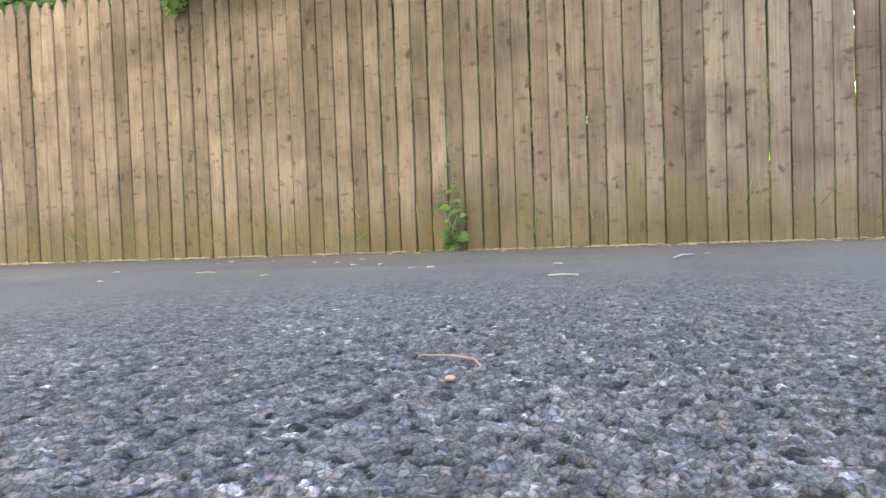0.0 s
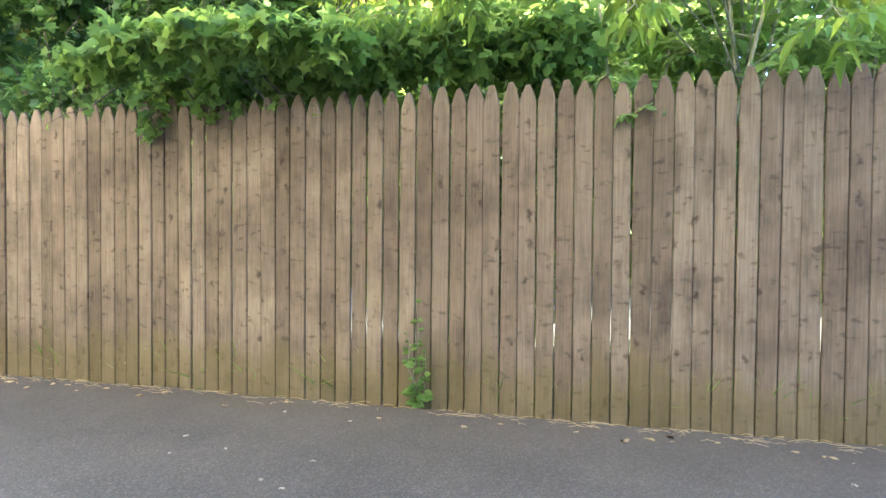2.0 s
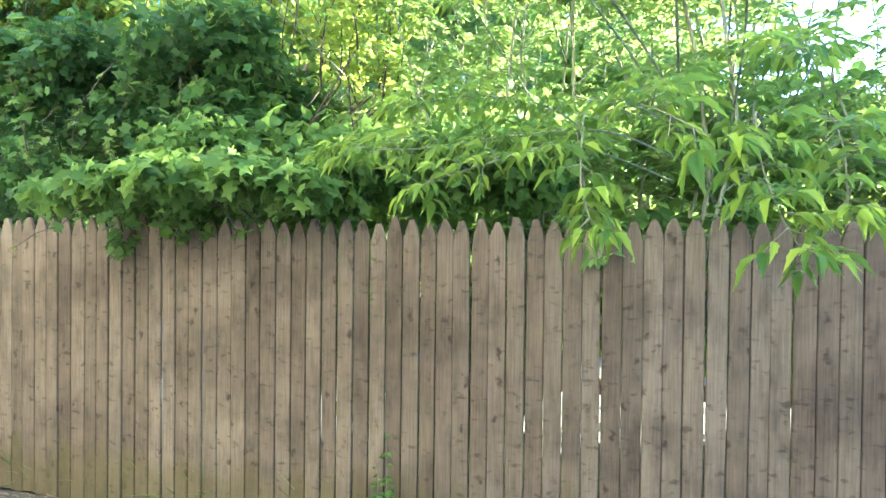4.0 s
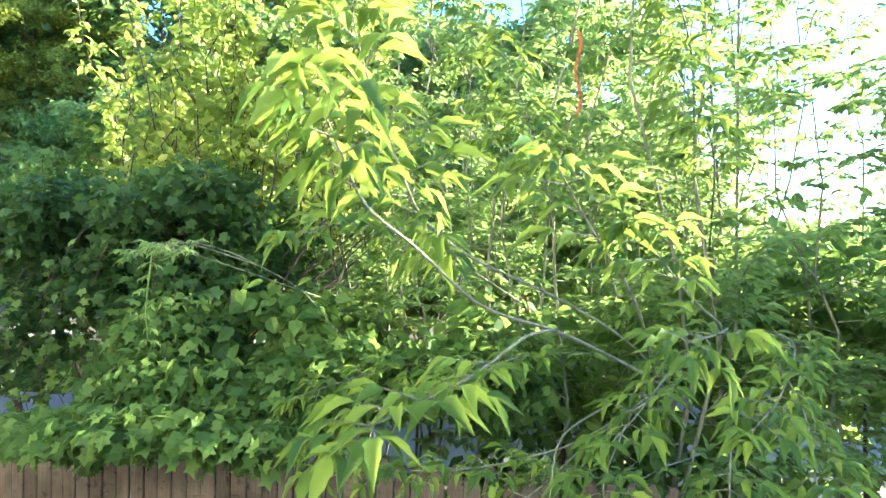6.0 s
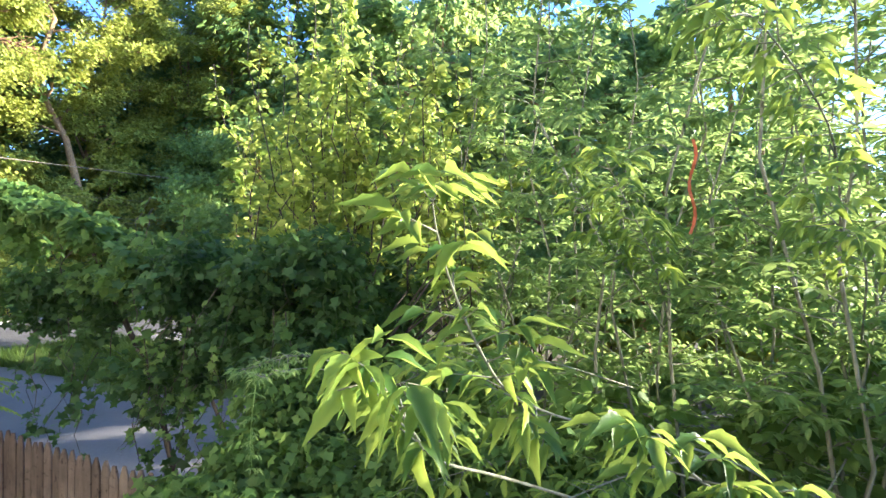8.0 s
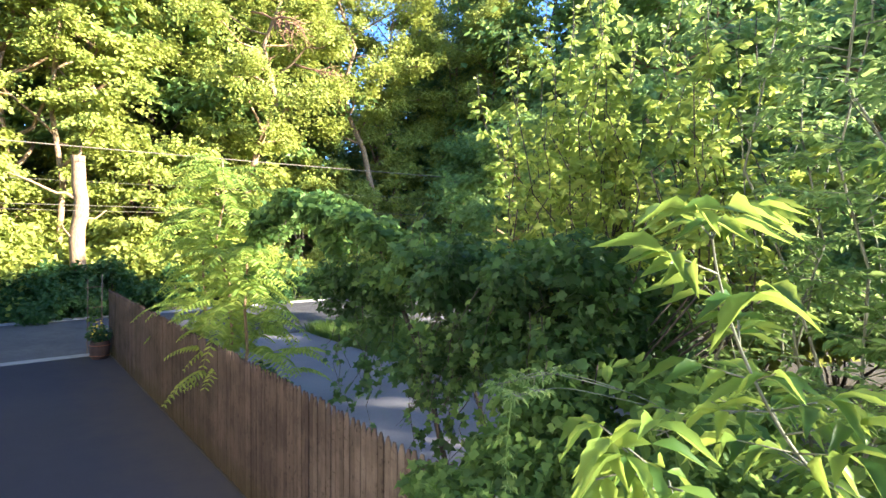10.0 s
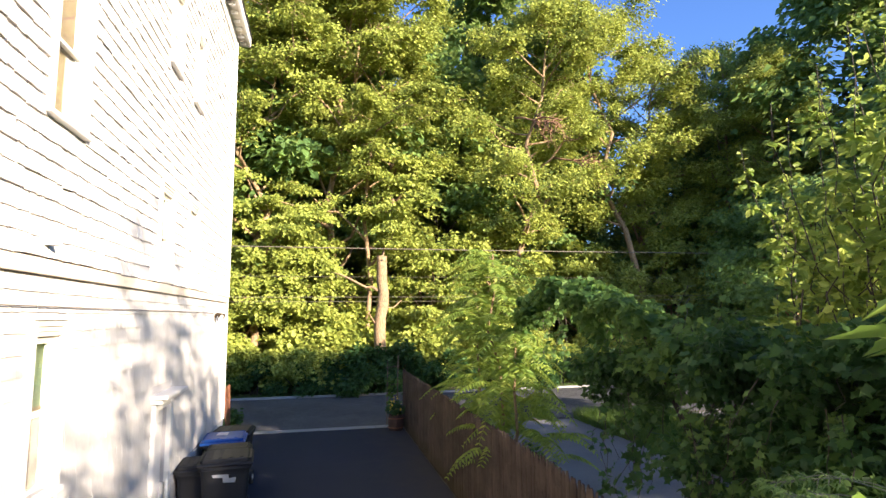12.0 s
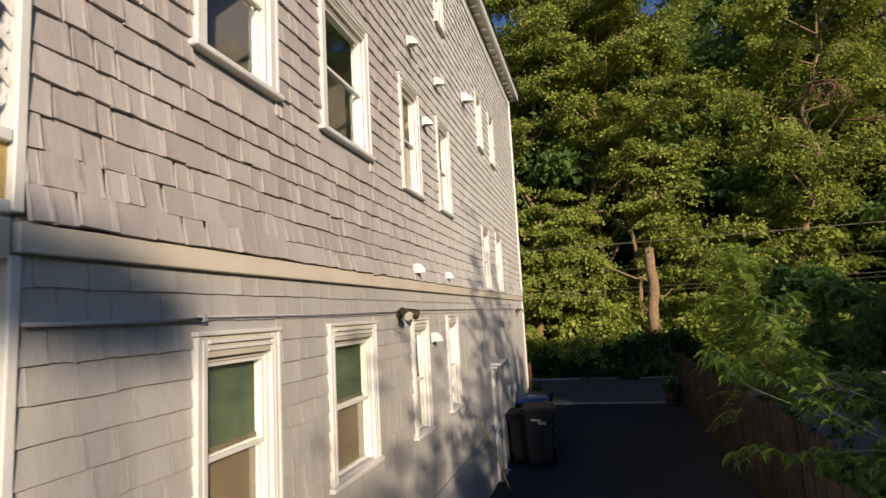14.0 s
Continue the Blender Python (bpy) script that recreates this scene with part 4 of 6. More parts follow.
planter(-17.9, 2.82, 0.27, 0.5, M_TERRA, "brown half-barrel planter with yellow flowers by the fence", L_BUSH, True)
planter(-16.9, -2.12, 0.28, 0.62, M_BLACK, "black tub planter with green plants at the house corner", L_BUSH)
gate = thing("garden_trellis", "rusty red trellis leaning at the house corner", "trellis", (-14.72, -1.99, 0))
for _k in range(4):
    v, f = tube([(-0.3 + _k * 0.2, 0.10, 0), (-0.33 + _k * 0.22, 0.02, 1.95)], 0.014, 5)
    part("upright", raw_mesh("upright", v, f), M_RUST, gate)
for _z in (0.4, 0.9, 1.35, 1.8):
    v, f = tube([(-0.33, 0.12 - 0.07 * _z, _z), (0.36, 0.12 - 0.07 * _z, _z)], 0.01, 5)
    part("crossbar", raw_mesh("crossbar", v, f), M_RUST, gate)

post = thing("trellis_post", "slim weathered trellis post with crossbars at the fence end", "post", (-18.7, 2.98, 0))
v, f = tube([(0, 0, -0.1), (0.01, 0, 1.1), (0, 0.02, 2.35)], [0.022, 0.02, 0.018], 7)
part("upright", raw_mesh("upright", v, f), M_RAIL, post)
v, f = tube([(0, -0.38, 0), (0.02, -0.36, 1.0), (0, -0.34, 2.2)], [0.014, 0.013, 0.012], 6)
part("upright", raw_mesh("upright", v, f), M_RAIL, post)
for _z in (1.35, 1.95):
    v, f = tube([(0.02, -0.42, _z), (0.02, 0.06, _z + 0.03)], 0.011, 6)
    part("crossbar", raw_mesh("crossbar", v, f), M_RAIL, post)
v, f = joined([pad(np.random.default_rng(4), (0.0, -0.25, 0.8 + _k * 0.25), (0.12, 0.12, 0.15), 40, 0.08, OVAL, hollow=0.1) for _k in range(4)])
part("climbing_foliage", raw_mesh("climbing_foliage", v, f), L_VINE, post)

# ---- wires over the street ----
for _i, (_z, _r, _s, _y0, _y1) in enumerate(((7.15, 0.02, -0.006, -60, 60), (5.72, 0.006, -0.004, -60, 60), (4.72, 0.010, -0.004, -60, 60), (4.5, 0.007, -0.004, -60, 60))):
    w = thing("overhead_wire", "overhead utility wire strung along the street", "wire", group="overhead wires")
    ys = np.linspace(_y0, _y1, 25)
    v, f = tube(np.stack([np.full(25, -27.0), ys, _z + 0.00018 * (ys - 3) ** 2 - 0.06 + 0.0 * ys], 1), _r, 5)
    part("wire", raw_mesh("wire", v, f), M_CABLE, w)

# ---- woods across the street ----
maple_a = big_tree("maple_tree", "tall sunlit maple with layered foliage across the street", 21, 27, 5.4, 0.12, 34, 8, 210, 0.19, L_MAPLE, B_GREY, 0.28, (0.4, 0.6), 0.95, 0.24)
maple_b = big_tree("maple_tree", "tall slender maple with open layered foliage across the street", 22, 26, 4.8, 0.26, 26, 8, 210, 0.19, L_MAPLE, B_GREY, 0.28, (-0.5, -0.4), 0.90, 0.16)
locust = big_tree("locust_tree", "leaning locust with airy yellow-green foliage at the wood's edge", 23, 25, 4.6, 0.36, 26, 12, 150, 0.17, L_MAPLE, B_GREY, 0.8, (0.8, 4.5), 0.75, 0.24)
dark_a = big_tree("woodland_tree", "dark broadleaved tree deep in the wood", 24, 27, 5.8, 0.08, 36, 9, 72, 0.50, L_DARK, B_DARK, 0.7, (0.5, 0.2), 1.5, 0.3)
dark_b = big_tree("woodland_tree", "dark broadleaved tree deep in the wood", 25, 23, 5.6, 0.05, 34, 9, 72, 0.50, L_DARK, B_DARK, 0.7, (-0.6, 0.5), 1.5, 0.26)


def stand(kind, x, y, turn, s=1.0, first=False):
    m = pose(x, y, -0.06, 0, 0, turn) @ Matrix.Scale(s, 4)
    if first:
        kind.matrix_basis = m
        return kind
    c = copy_thing(kind, pose(x, y, -0.06, 0, 0, turn))
    c.matrix_basis = m
    return c


stand(maple_b, -31.4, 2.6, 0, 1.0, True)
stand(maple_a, -31.5, -3.5, 40, 1.0, True)
stand(locust, -31.0, 10.2, 0, 1.0, True)
stand(dark_a, -38, -2, 0, 1.0, True)
stand(dark_b, -37, 8, 0, 1.0, True)
for _x, _y, _t, _s in ((-31, -11, 130, 0.95), (-30.5, -19, 210, 1.05), (-33, 1, 300, 1.1), (-31, -28, 20, 1.0)):
    stand(maple_a, _x, _y, _t, _s)
for _x, _y, _t, _s in ((-33.5, 7.5, 200, 1.05), (-34, 14.5, 100, 0.95), (-24.5, 29, 10, 0.68), (-30.5, 21.5, 150, 1.12), (-35, 20.3, 0, 0.95), (-31, 27.5, 60, 1.0)):
    stand(locust, _x, _y, _t, _s)
_rng = random.Random(5)
for _i in range(12):
    stand(dark_a if _i % 2 else dark_b, -39 - 7 * (_i % 3) + _rng.uniform(-2, 2), -34 + _i * 5.2 + _rng.uniform(-1.5, 1.5), _rng.uniform(0, 360), _rng.uniform(0.9, 1.2) * (0.6 if 17 < -34 + _i * 5.2 < 27 else 1.0))
# the wood bends round behind the lot
for _x, _y, _k, _t, _s in ((-36.5, 16.5, dark_a, 150, 0.75), (-41, 31.0, dark_b, 200, 0.95), (-37, 27.0, dark_a, 20, 0.62), (-47, 15, dark_a, 200, 1.0), (-39, 20.0, dark_b, 40, 0.6), (-31, 30, locust, 250, 0.85), (-37, 37, dark_b, 210, 0.95), (-55, 33.5, dark_a, 90, 0.45), (-33.5, 33, dark_b, 160, 0.8), (-42, 39, dark_a, 15, 0.9), (-52, 46, dark_b, 70, 1.0), (-27, 33, dark_a, 50, 1.0), (-21, 30, dark_b, 140, 0.68), (-15, 34, dark_a, 230, 0.7), (-9, 36, dark_b, 20, 0.8), (-24, 41, dark_b, 75, 1.1), (-16, 43, dark_a, 12, 1.0), (-5, 44, dark_a, 100, 0.75), (-27, 24.5, dark_b, 310, 0.45), (-2, 36, maple_a, 60, 0.62)):
    stand(_k, _x, _y, _t, _s)

snag = thing("dead_tree", "broken dead tree, a bare sunlit trunk across the street", "tree", (-28.6, 3.46, -0.06))
_rng = np.random.default_rng(58)
_v, _f = tube(bent(_rng, (0.15, -0.05, 0), (-0.05, 0.02, 6.95), 12, 0.12), np.linspace(0.36, 0.25, 12) + _rng.uniform(-0.025, 0.025, 12), 11)
part("trunk", raw_mesh("trunk", _v, _f), B_GREY, snag, smooth=True)
for _a, _b, _r in (((0, 0, 5.0), (-0.3, -2.6, 6.1), 0.09), ((0, -0.05, 2.6), (0.3, -0.7, 4.1), 0.06), ((0, 0.0, 6.8), (0.05, 0.15, 7.5), 0.10), ((0, 0.05, 3.8), (-0.4, 1.1, 4.6), 0.05)):
    _v, _f = tube(bent(_rng, _a, _b, 6, 0.25), np.linspace(_r, 0.025, 6), 6)
    part("broken_limb", raw_mesh("broken_limb", _v, _f), B_GREY, snag, smooth=True)

def dead_branch(x, y, z, seed):
    rng = np.random.default_rng(seed)
    ob = thing("dead_branch", "bare brown dead branch hanging in the locust crown", "branch", (x, y, z))
    v, f = tube(bent(rng, (-2.2, -1.6, 0.9), (0.3, 0.2, 0), 6, 0.2), np.linspace(0.07, 0.03, 6), 6)
    limb = part("limb", raw_mesh("limb", v, f), B_DEAD, ob, smooth=True)
    for i in range(34):
        k = rng.random()
        a = np.array([-1.2, -0.9, 0.5]) * (1 - k)
        e = a + np.array([rng.uniform(-0.4, 0.8), rng.uniform(-0.3, 1.6), rng.uniform(-1.6, 0.5)])
        p = bent(rng, a, e, 5, 0.4)
        v, f = tube(p, np.linspace(0.028, 0.008, 5), 4)
        part("twig", raw_mesh("twig", v, f), B_DEAD, limb)


dead_branch(-27.6, 15.6, 12.3, 51)
dead_branch(-26.5, 12.8, 14.2, 52)
sapling = big_tree("maple_sapling", "bushy young maple at the edge of the wood", 26, 8.5, 2.6, 0.05, 20, 7, 105, 0.22, L_MAPLE, B_GREY, 0.5, (0.2, 0.3), 0.62, 0.07)
stand(sapling, -32.2, -0.8, 0, 1.0, True)
_rng = random.Random(6)
for _i in range(15):
    _y = -22 + _i * 3.2 + _rng.uniform(-0.8, 0.8)
    stand(sapling, (-34.5 if 0 < _y < 6.5 else -31.6) + _rng.uniform(-0.8, 0.6), _y, _rng.uniform(0, 360), _rng.uniform(0.75, 1.15))

# shrubs along the far side of the street
hedge_a = shrub("roadside_shrub", "dense green shrub at the edge of the street", 31, 1.7, 1.4, 2.8, 3600, 0.17, L_MAPLE, FAR, "roadside shrubs", 12)
hedge_b = shrub("roadside_shrub", "dense dark green shrub at the edge of the street", 32, 1.5, 1.3, 2.0, 3000, 0.16, L_BUSH, FAR, "roadside shrubs", 11)
stand(hedge_a, -28.3, -0.5, 0, 1.0, True)
stand(hedge_b, -27.9, 1.6, 0, 1.0, True)
_rng = random.Random(8)
for _i in range(26):
    _y = -24 + _i * 1.95
    stand(hedge_b, -27.9 + _rng.uniform(-0.3, 0.3), _y, _rng.uniform(0, 360), _rng.uniform(0.75, 1.1))
    stand(hedge_a, -29.6 + _rng.uniform(-0.5, 0.5), _y + 1, _rng.uniform(0, 360), _rng.uniform(0.9, 1.0) if 1 < _y + 1 < 6 else _rng.uniform(0.9, 1.45))

for _y, _t, _s in ((2.2, 30, 1.25), (3.4, 160, 1.2), (4.6, 250, 1.3)):
    stand(hedge_b, -27.75, _y, _t, _s)
for _y in (0.2, 1.6, 5.2, 6.6, 8.2, 9.8):
    stand(hedge_a, -31.9, _y, _y * 70, 1.9)
for _i in range(13):
    stand(hedge_a, -6 + _i * 2.1, 15.5 + _rng.uniform(-0.8, 0.8), _rng.uniform(0, 360), _rng.uniform(1.1, 1.6))

# far woods to the horizon
def far_woods():
    rng = np.random.default_rng(77)
    cl = []
    for i in range(420):
        a = rng.uniform(0, 2 * math.pi)
        d = rng.uniform(75, 130)
        c = (math.cos(a) * d - 10, math.sin(a) * d, rng.uniform(0.5, 11))
        if c[0] > 10 and c[1] > 10:
            c = (c[0], c[1], c[2] * 0.35)
        cl.append(pad(rng, c, (6, 6, 4.5), 240, 1.3, FAR, hollow=0.4))
    v, f = joined(cl)
    return tagged(part("far_woods", raw_mesh("far_woods", v, f), L_DARK), "distant dark woods closing the horizon", "woods", kind="stuff")


far_woods()

# ---- thicket behind the fence ----
def compound(rng, P, D, size, leaflets=5, shape=LANCE, droop=0.26):
    """Compound leaves at P along D: a drooping stalk with paired leaflets and one at the tip."""
    n = len(P)
    D = unit(np.asarray(D, float))
    up = np.array([0, 0, 1.0])
    side = unit(np.cross(D, up) + 1e-4)
    size = np.broadcast_to(size, (n,))[:, None]
    out = []
    stalk = size * 1.0
    tipdir = unit(D + np.array([0, 0, -droop]) + rng.normal(scale=0.12, size=(n, 3)))
    out.append((P + stalk * D, tipdir, size[:, 0] * rng.uniform(0.9, 1.15, n)))
    for k in range((leaflets - 1) // 2):
        at = P + stalk * D * (0.92 - 0.42 * k)
        for s in (-1, 1):
            d = unit(D * 0.55 + s * side * 0.85 + np.array([0, 0, -droop]) + rng.normal(scale=0.18, size=(n, 3)))
            out.append((at, d, size[:, 0] * rng.uniform(0.7, 1.0, n)))
    Pn = np.concatenate([o[0] for o in out])
    Dn = np.concatenate([o[1] for o in out])
    Ln = np.concatenate([o[2] for o in out])
    Nn = unit(up + rng.normal(scale=0.35, size=(len(Pn), 3)))
    return leaves(Pn, Dn, Nn, Ln * (1.1 if shape is LANCE else 1.0), Ln * (0.37 if shape is LANCE else 0.54), shape)


def elder_branch(rng, pts, size, every, r0=0.012, shape=LANCE, leaflets=5, start=0.2, droop=0.26):
    """A twig through pts with pairs of compound leaves. Gives its wood and its leaves."""
    p = np.asarray(pts, float)
    k = np.linspace(0, len(p) - 1, 5 * len(p))
    q = np.stack([np.interp(k, np.arange(len(p)), p[:, i]) for i in range(3)], 1)
    for _ in range(3):
        q[1:-1] = (q[:-2] + q[1:-1] + q[2:]) / 3
    wood = [tube(q, np.linspace(r0 * 0.75, 0.002, len(q)), 6)]
    seg = np.linalg.norm(np.diff(q, axis=0), axis=1)
    s = np.concatenate([[0], np.cumsum(seg)])
    at = np.arange(s[-1] * start, s[-1], every)
    pos = np.stack([np.interp(at, s, q[:, i]) for i in range(3)], 1)
    tang = unit(np.stack([np.interp(at, s, np.gradient(q[:, i])) for i in range(3)], 1))
    foliage = []
    for sgn in (-1, 1):
        sd = unit(np.cross(tang, np.array([0, 0, 1.0]) + rng.normal(scale=0.45, size=tang.shape)))
        d = unit(0.5 * tang + sgn * sd + np.array([0, 0, 0.05]))
        d[:, 2] = np.minimum(d[:, 2], 0.35)
        foliage.append(compound(rng, pos, d, size * rng.uniform(0.75, 1.15, len(pos)), leaflets, shape, droop))
        for a, dd in zip(pos, d):
            wood.append(tube([a, a + dd * size], [0.0025, 0.0018], 4))
    tip = q[-1][None]
    foliage.append(compound(rng, np.repeat(tip, 3, 0), unit(tang[-1:] * np.array([1, 1, 0.4]) + rng.normal(scale=0.5, size=(3, 3)) * np.array([1, 1, 0.4])), size * 0.9, leaflets, shape, droop))
    return wood, foliage


def elder_tree(x, y, h, seed, stems, twigs, size=0.088, spread=0.9, low=0.25, shape=OVAL):
    """A young box elder: several upright stems and many leafy side twigs."""
    rng = np.random.default_rng(seed)
    ob = thing("box_elder_tree", "young box elder with pale green compound leaves behind the fence", "tree", (x, y, -0.05), "young box elders")
    wood, fol = [], []
    for i in range(stems):
        a = i * 2.4 + rng.uniform(-0.4, 0.4)
        e = np.array([math.cos(a) * spread * rng.uniform(0.4, 1.0), math.sin(a) * spread * rng.uniform(0.4, 1.0), h * rng.uniform(0.8, 1.03)])
        st = bent(rng, (math.cos(a) * 0.06, math.sin(a) * 0.06, 0), e, 8, 0.2)
        wood.append(tube(st, np.linspace(0.017, 0.005, 8), 6))
        for k in range(int(twigs * 1.3)):
            t = low + (1 - low) * (k + rng.random()) / twigs
            j = min(int(t * 7), 6)
            s = st[j] + (st[j + 1] - st[j]) * (t * 7 - j)
            b = rng.uniform(0, 6.28)
            ln = rng.uniform(0.45, 0.95) * (1.15 - 0.5 * t)
            e2 = s + np.array([math.cos(b) * ln, math.sin(b) * ln, ln * rng.uniform(-0.15, 0.6)])
            w, f = elder_branch(rng, bent(rng, s, e2, 4, 0.15, 0.08), size, 0.10, 0.006, shape, start=0.3)
            wood += w[:1]
            fol += f
        v, f = joined(wood)
        part("stem", raw_mesh("stem", v, f), B_GREEN, ob, smooth=True)
        wood = []
    v, f = joined(fol)
    part("foliage", raw_mesh("foliage", v, f), L_ELDER, ob)
    return ob


# those beyond x = 4 are out of view, added to dapple the house wall
for _i, (_x, _y, _h, _st, _tw) in enumerate(((0.25, 4.35, 7.0, 5, 21), (1.25, 4.1, 7.0, 5, 21), (2.35, 4.4, 4.45, 5, 18), (-0.75, 5.0, 6.4, 5, 19), (0.9, 5.8, 6.8, 5, 18), (-0.4, 6.6, 4.6, 5, 15),
                                            (3.8, 4.7, 4.2, 5, 13), (-1.7, 5.6, 4.6, 5, 14), (5.0, 4.6, 5.0, 5, 14), (2.0, 6.6, 7.4, 5, 17), (6.3, 4.6, 5.2, 5, 14), (7.4, 4.5, 4.9, 5, 13), (4.2, 7.4, 6.9, 5, 15), (5.8, 7.2, 6.3, 5, 14), (2.5, 7.6, 5.2, 5, 13))):
    elder_tree(_x, _y, _h, 100 + _i, _st, _tw)
# taller growth that shades the drive and the street, much of it unseen and added for that
tall = big_tree("box_elder_tree", "taller leafy box elder beyond the fence, added for its shade", 41, 9.5, 2.6, 0.12, 20, 8, 160, 0.17, L_ELDER, B_GREY, 0.7, (0.3, 0.2), 0.62, 0.14)
stand(tall, -0.3, 11.0, 0, 0.62, True)
for _x, _y, _t, _s in ((1.6, 10.6, 120, 0.6), (-6.0, 13.2, 200, 1.0), (-2.5, 14.8, 70, 1.0), (1.5, 16.5, 150, 1.05), (-9.6, 13.6, 20, 0.85), (-13, 15, 260, 0.8), (-4.0, 10.5, 40, 0.5), (7.5, 6.8, 80, 0.56), (10.5, 6.2, 20, 0.6), (13.5, 6.5, 250, 0.62), (17, 7, 140, 0.7)):
    stand(tall, _x, _y, _t, _s)


# out of view: added so its crown casts a shadow band below the belt board
lone = thing("ash_tree", "unseen thin tree with a small flat crown, added to shade the wall", "tree", (14.7, 7.0, -0.05))
_rng = np.random.default_rng(47)
_v, _f = tube(bent(_rng, (0, 0, 0), (0.1, 0, 8.1), 8, 0.1), np.linspace(0.08, 0.03, 8), 8)
part("trunk", raw_mesh("trunk", _v, _f), B_GREY, lone, smooth=True)
_v, _f = joined([pad(_rng, (dx, dy, 8.22 + dz), (0.36, 0.36, 0.24), 420, 0.15, FAR, 0.3, 0.1) for dx, dy, dz in ((0.05, 0.02, -0.03), (0.3, -0.1, 0.05), (0.1, -0.35, -0.06), (0.5, -0.3, 0.02), (0.35, 0.15, 0.08))])
part("crown", raw_mesh("crown", _v, _f), L_ELDER, lone)


def overhang():
    """The box elder boughs that lean over the fence towards the drive."""
    rng = np.random.default_rng(55)
    ob = thing("box_elder_bough", "box elder boughs with drooping pale leaves leaning over the fence", "branch")
    runs = [
        ([(1.25, 4.1, 1.9), (0.7, 3.2, 2.55), (0.32, 2.6, 2.82), (0.065, 2.2, 2.96), (-0.06, 1.95, 3.09), (-0.08, 1.76, 3.26), (-0.13, 1.69, 3.43), (-0.17, 1.68, 3.58), (-0.19, 1.70, 3.66)], 0.125, 0.095, 0.009, 0.74),
        ([(1.25, 4.1, 1.9), (0.8, 3.0, 2.4), (0.36, 2.25, 2.72), (0.2, 2.0, 2.79), (0.11, 1.9, 2.85), (0.03, 1.58, 3.01), (-0.035, 1.40, 3.09), (-0.055, 1.31, 3.20), (-0.075, 1.26, 3.29)], 0.105, 0.045, 0.010, 0.945, 0.8),
        ([(0.8, 3.0, 2.4), (0.6, 2.0, 2.85), (0.45, 1.65, 3.05), (0.37, 1.52, 3.19)], 0.10, 0.11, 0.009, 0.86),
        ([(1.25, 4.1, 2.1), (1.0, 2.6, 2.7), (0.75, 1.95, 2.85), (0.56, 1.66, 3.05)], 0.09, 0.12, 0.009, 0.91),
        ([(0.36, 2.25, 2.72), (0.27, 2.06, 2.73), (0.16, 1.7, 2.67), (0.04, 1.45, 2.64), (-0.03, 1.36, 2.62)], 0.11, 0.09, 0.008, 0.5),
        ([(1.0, 2.6, 2.7), (0.85, 2.1, 2.75), (0.72, 1.95, 2.74)], 0.10, 0.10, 0.007, 0.6),
        ([(0.9, 3.8, 2.1), (0.5, 2.9, 2.12), (0.26, 2.28, 2.09), (0.03, 2.21, 2.01), (-0.26, 2.2, 1.93)], 0.095, 0.075, 0.008, 0.62),
        ([(0.9, 3.6, 2.2), (0.45, 2.6, 2.2), (0.07, 2.4, 2.14), (-0.35, 2.4, 2.09), (-0.64, 2.43, 2.12)], 0.095, 0.075, 0.008, 0.55),
        ([(0.6, 2.9, 2.3), (0.36, 2.4, 2.3), (0.34, 2.25, 2.1), (0.335, 2.17, 1.9), (0.37, 2.12, 1.79)], 0.11, 0.065, 0.006, 0.80),
        ([(0.7, 2.9, 2.3), (0.5, 2.2, 2.2), (0.56, 2.02, 2.14), (0.72, 2.0, 2.04)], 0.11, 0.09, 0.006, 0.6),
        ([(1.3, 3.4, 2.3), (0.98, 2.5, 2.25), (0.95, 2.3, 1.98), (1.0, 2.22, 1.78), (1.05, 2.19, 1.68)], 0.11, 0.075, 0.007, 0.62),
        ([(1.6, 4.0, 2.4), (1.4, 2.9, 2.3), (1.25, 2.4, 2.05), (1.22, 2.3, 1.85)], 0.11, 0.09, 0.008, 0.55),
        ([(1.2, 4.0, 2.4), (0.9, 3.0, 2.5), (0.65, 2.5, 2.35), (0.55, 2.35, 2.3)], 0.10, 0.09, 0.008, 0.45),
        ([(1.6, 4.1, 2.5), (1.4, 3.0, 2.6), (1.15, 2.5, 2.45), (1.0, 2.3, 2.4)], 0.10, 0.09, 0.008, 0.45),
        ([(0.6, 4.1, 2.3), (0.2, 3.2, 2.45), (-0.15, 2.7, 2.4), (-0.4, 2.5, 2.3)], 0.10, 0.09, 0.008, 0.45),
        ([(0.2, 4.2, 2.2), (-0.5, 3.3, 2.35), (-1.0, 3.0, 2.2)], 0.10, 0.10, 0.008, 0.5),
        ([(1.3, 4.2, 3.0), (1.1, 3.2, 3.5), (0.8, 2.6, 3.7)], 0.11, 0.11, 0.009, 0.5),
        ([(0.3, 4.3, 3.0), (0.25, 3.3, 3.5), (0.1, 2.7, 3.9)], 0.11, 0.11, 0.009, 0.5),
        ([(0.25, 4.3, 3.0), (0.0, 3.4, 3.6), (-0.1, 2.9, 3.9)], 0.10, 0.10, 0.007, 0.5),
        ([(1.2, 4.2, 3.4), (0.95, 3.0, 4.0), (0.6, 2.4, 4.3), (0.5, 2.2, 4.2)], 0.11, 0.10, 0.008, 0.5),
        ([(0.1, 4.2, 2.6), (-0.25, 3.0, 3.0), (-0.4, 2.2, 3.1), (-0.48, 2.0, 3.05)], 0.10, 0.10, 0.007, 0.55),
    ]
    for pts, size, every, r, start, *hang in runs:
        w, f = elder_branch(rng, pts, size, every * 0.85, r, LANCE, start=start, droop=hang[0] if hang else 0.36)
        v, t = joined(w)
        b = part("bough", raw_mesh("bough", v, t), B_GREEN, ob, smooth=True)
        v, t = joined(f)
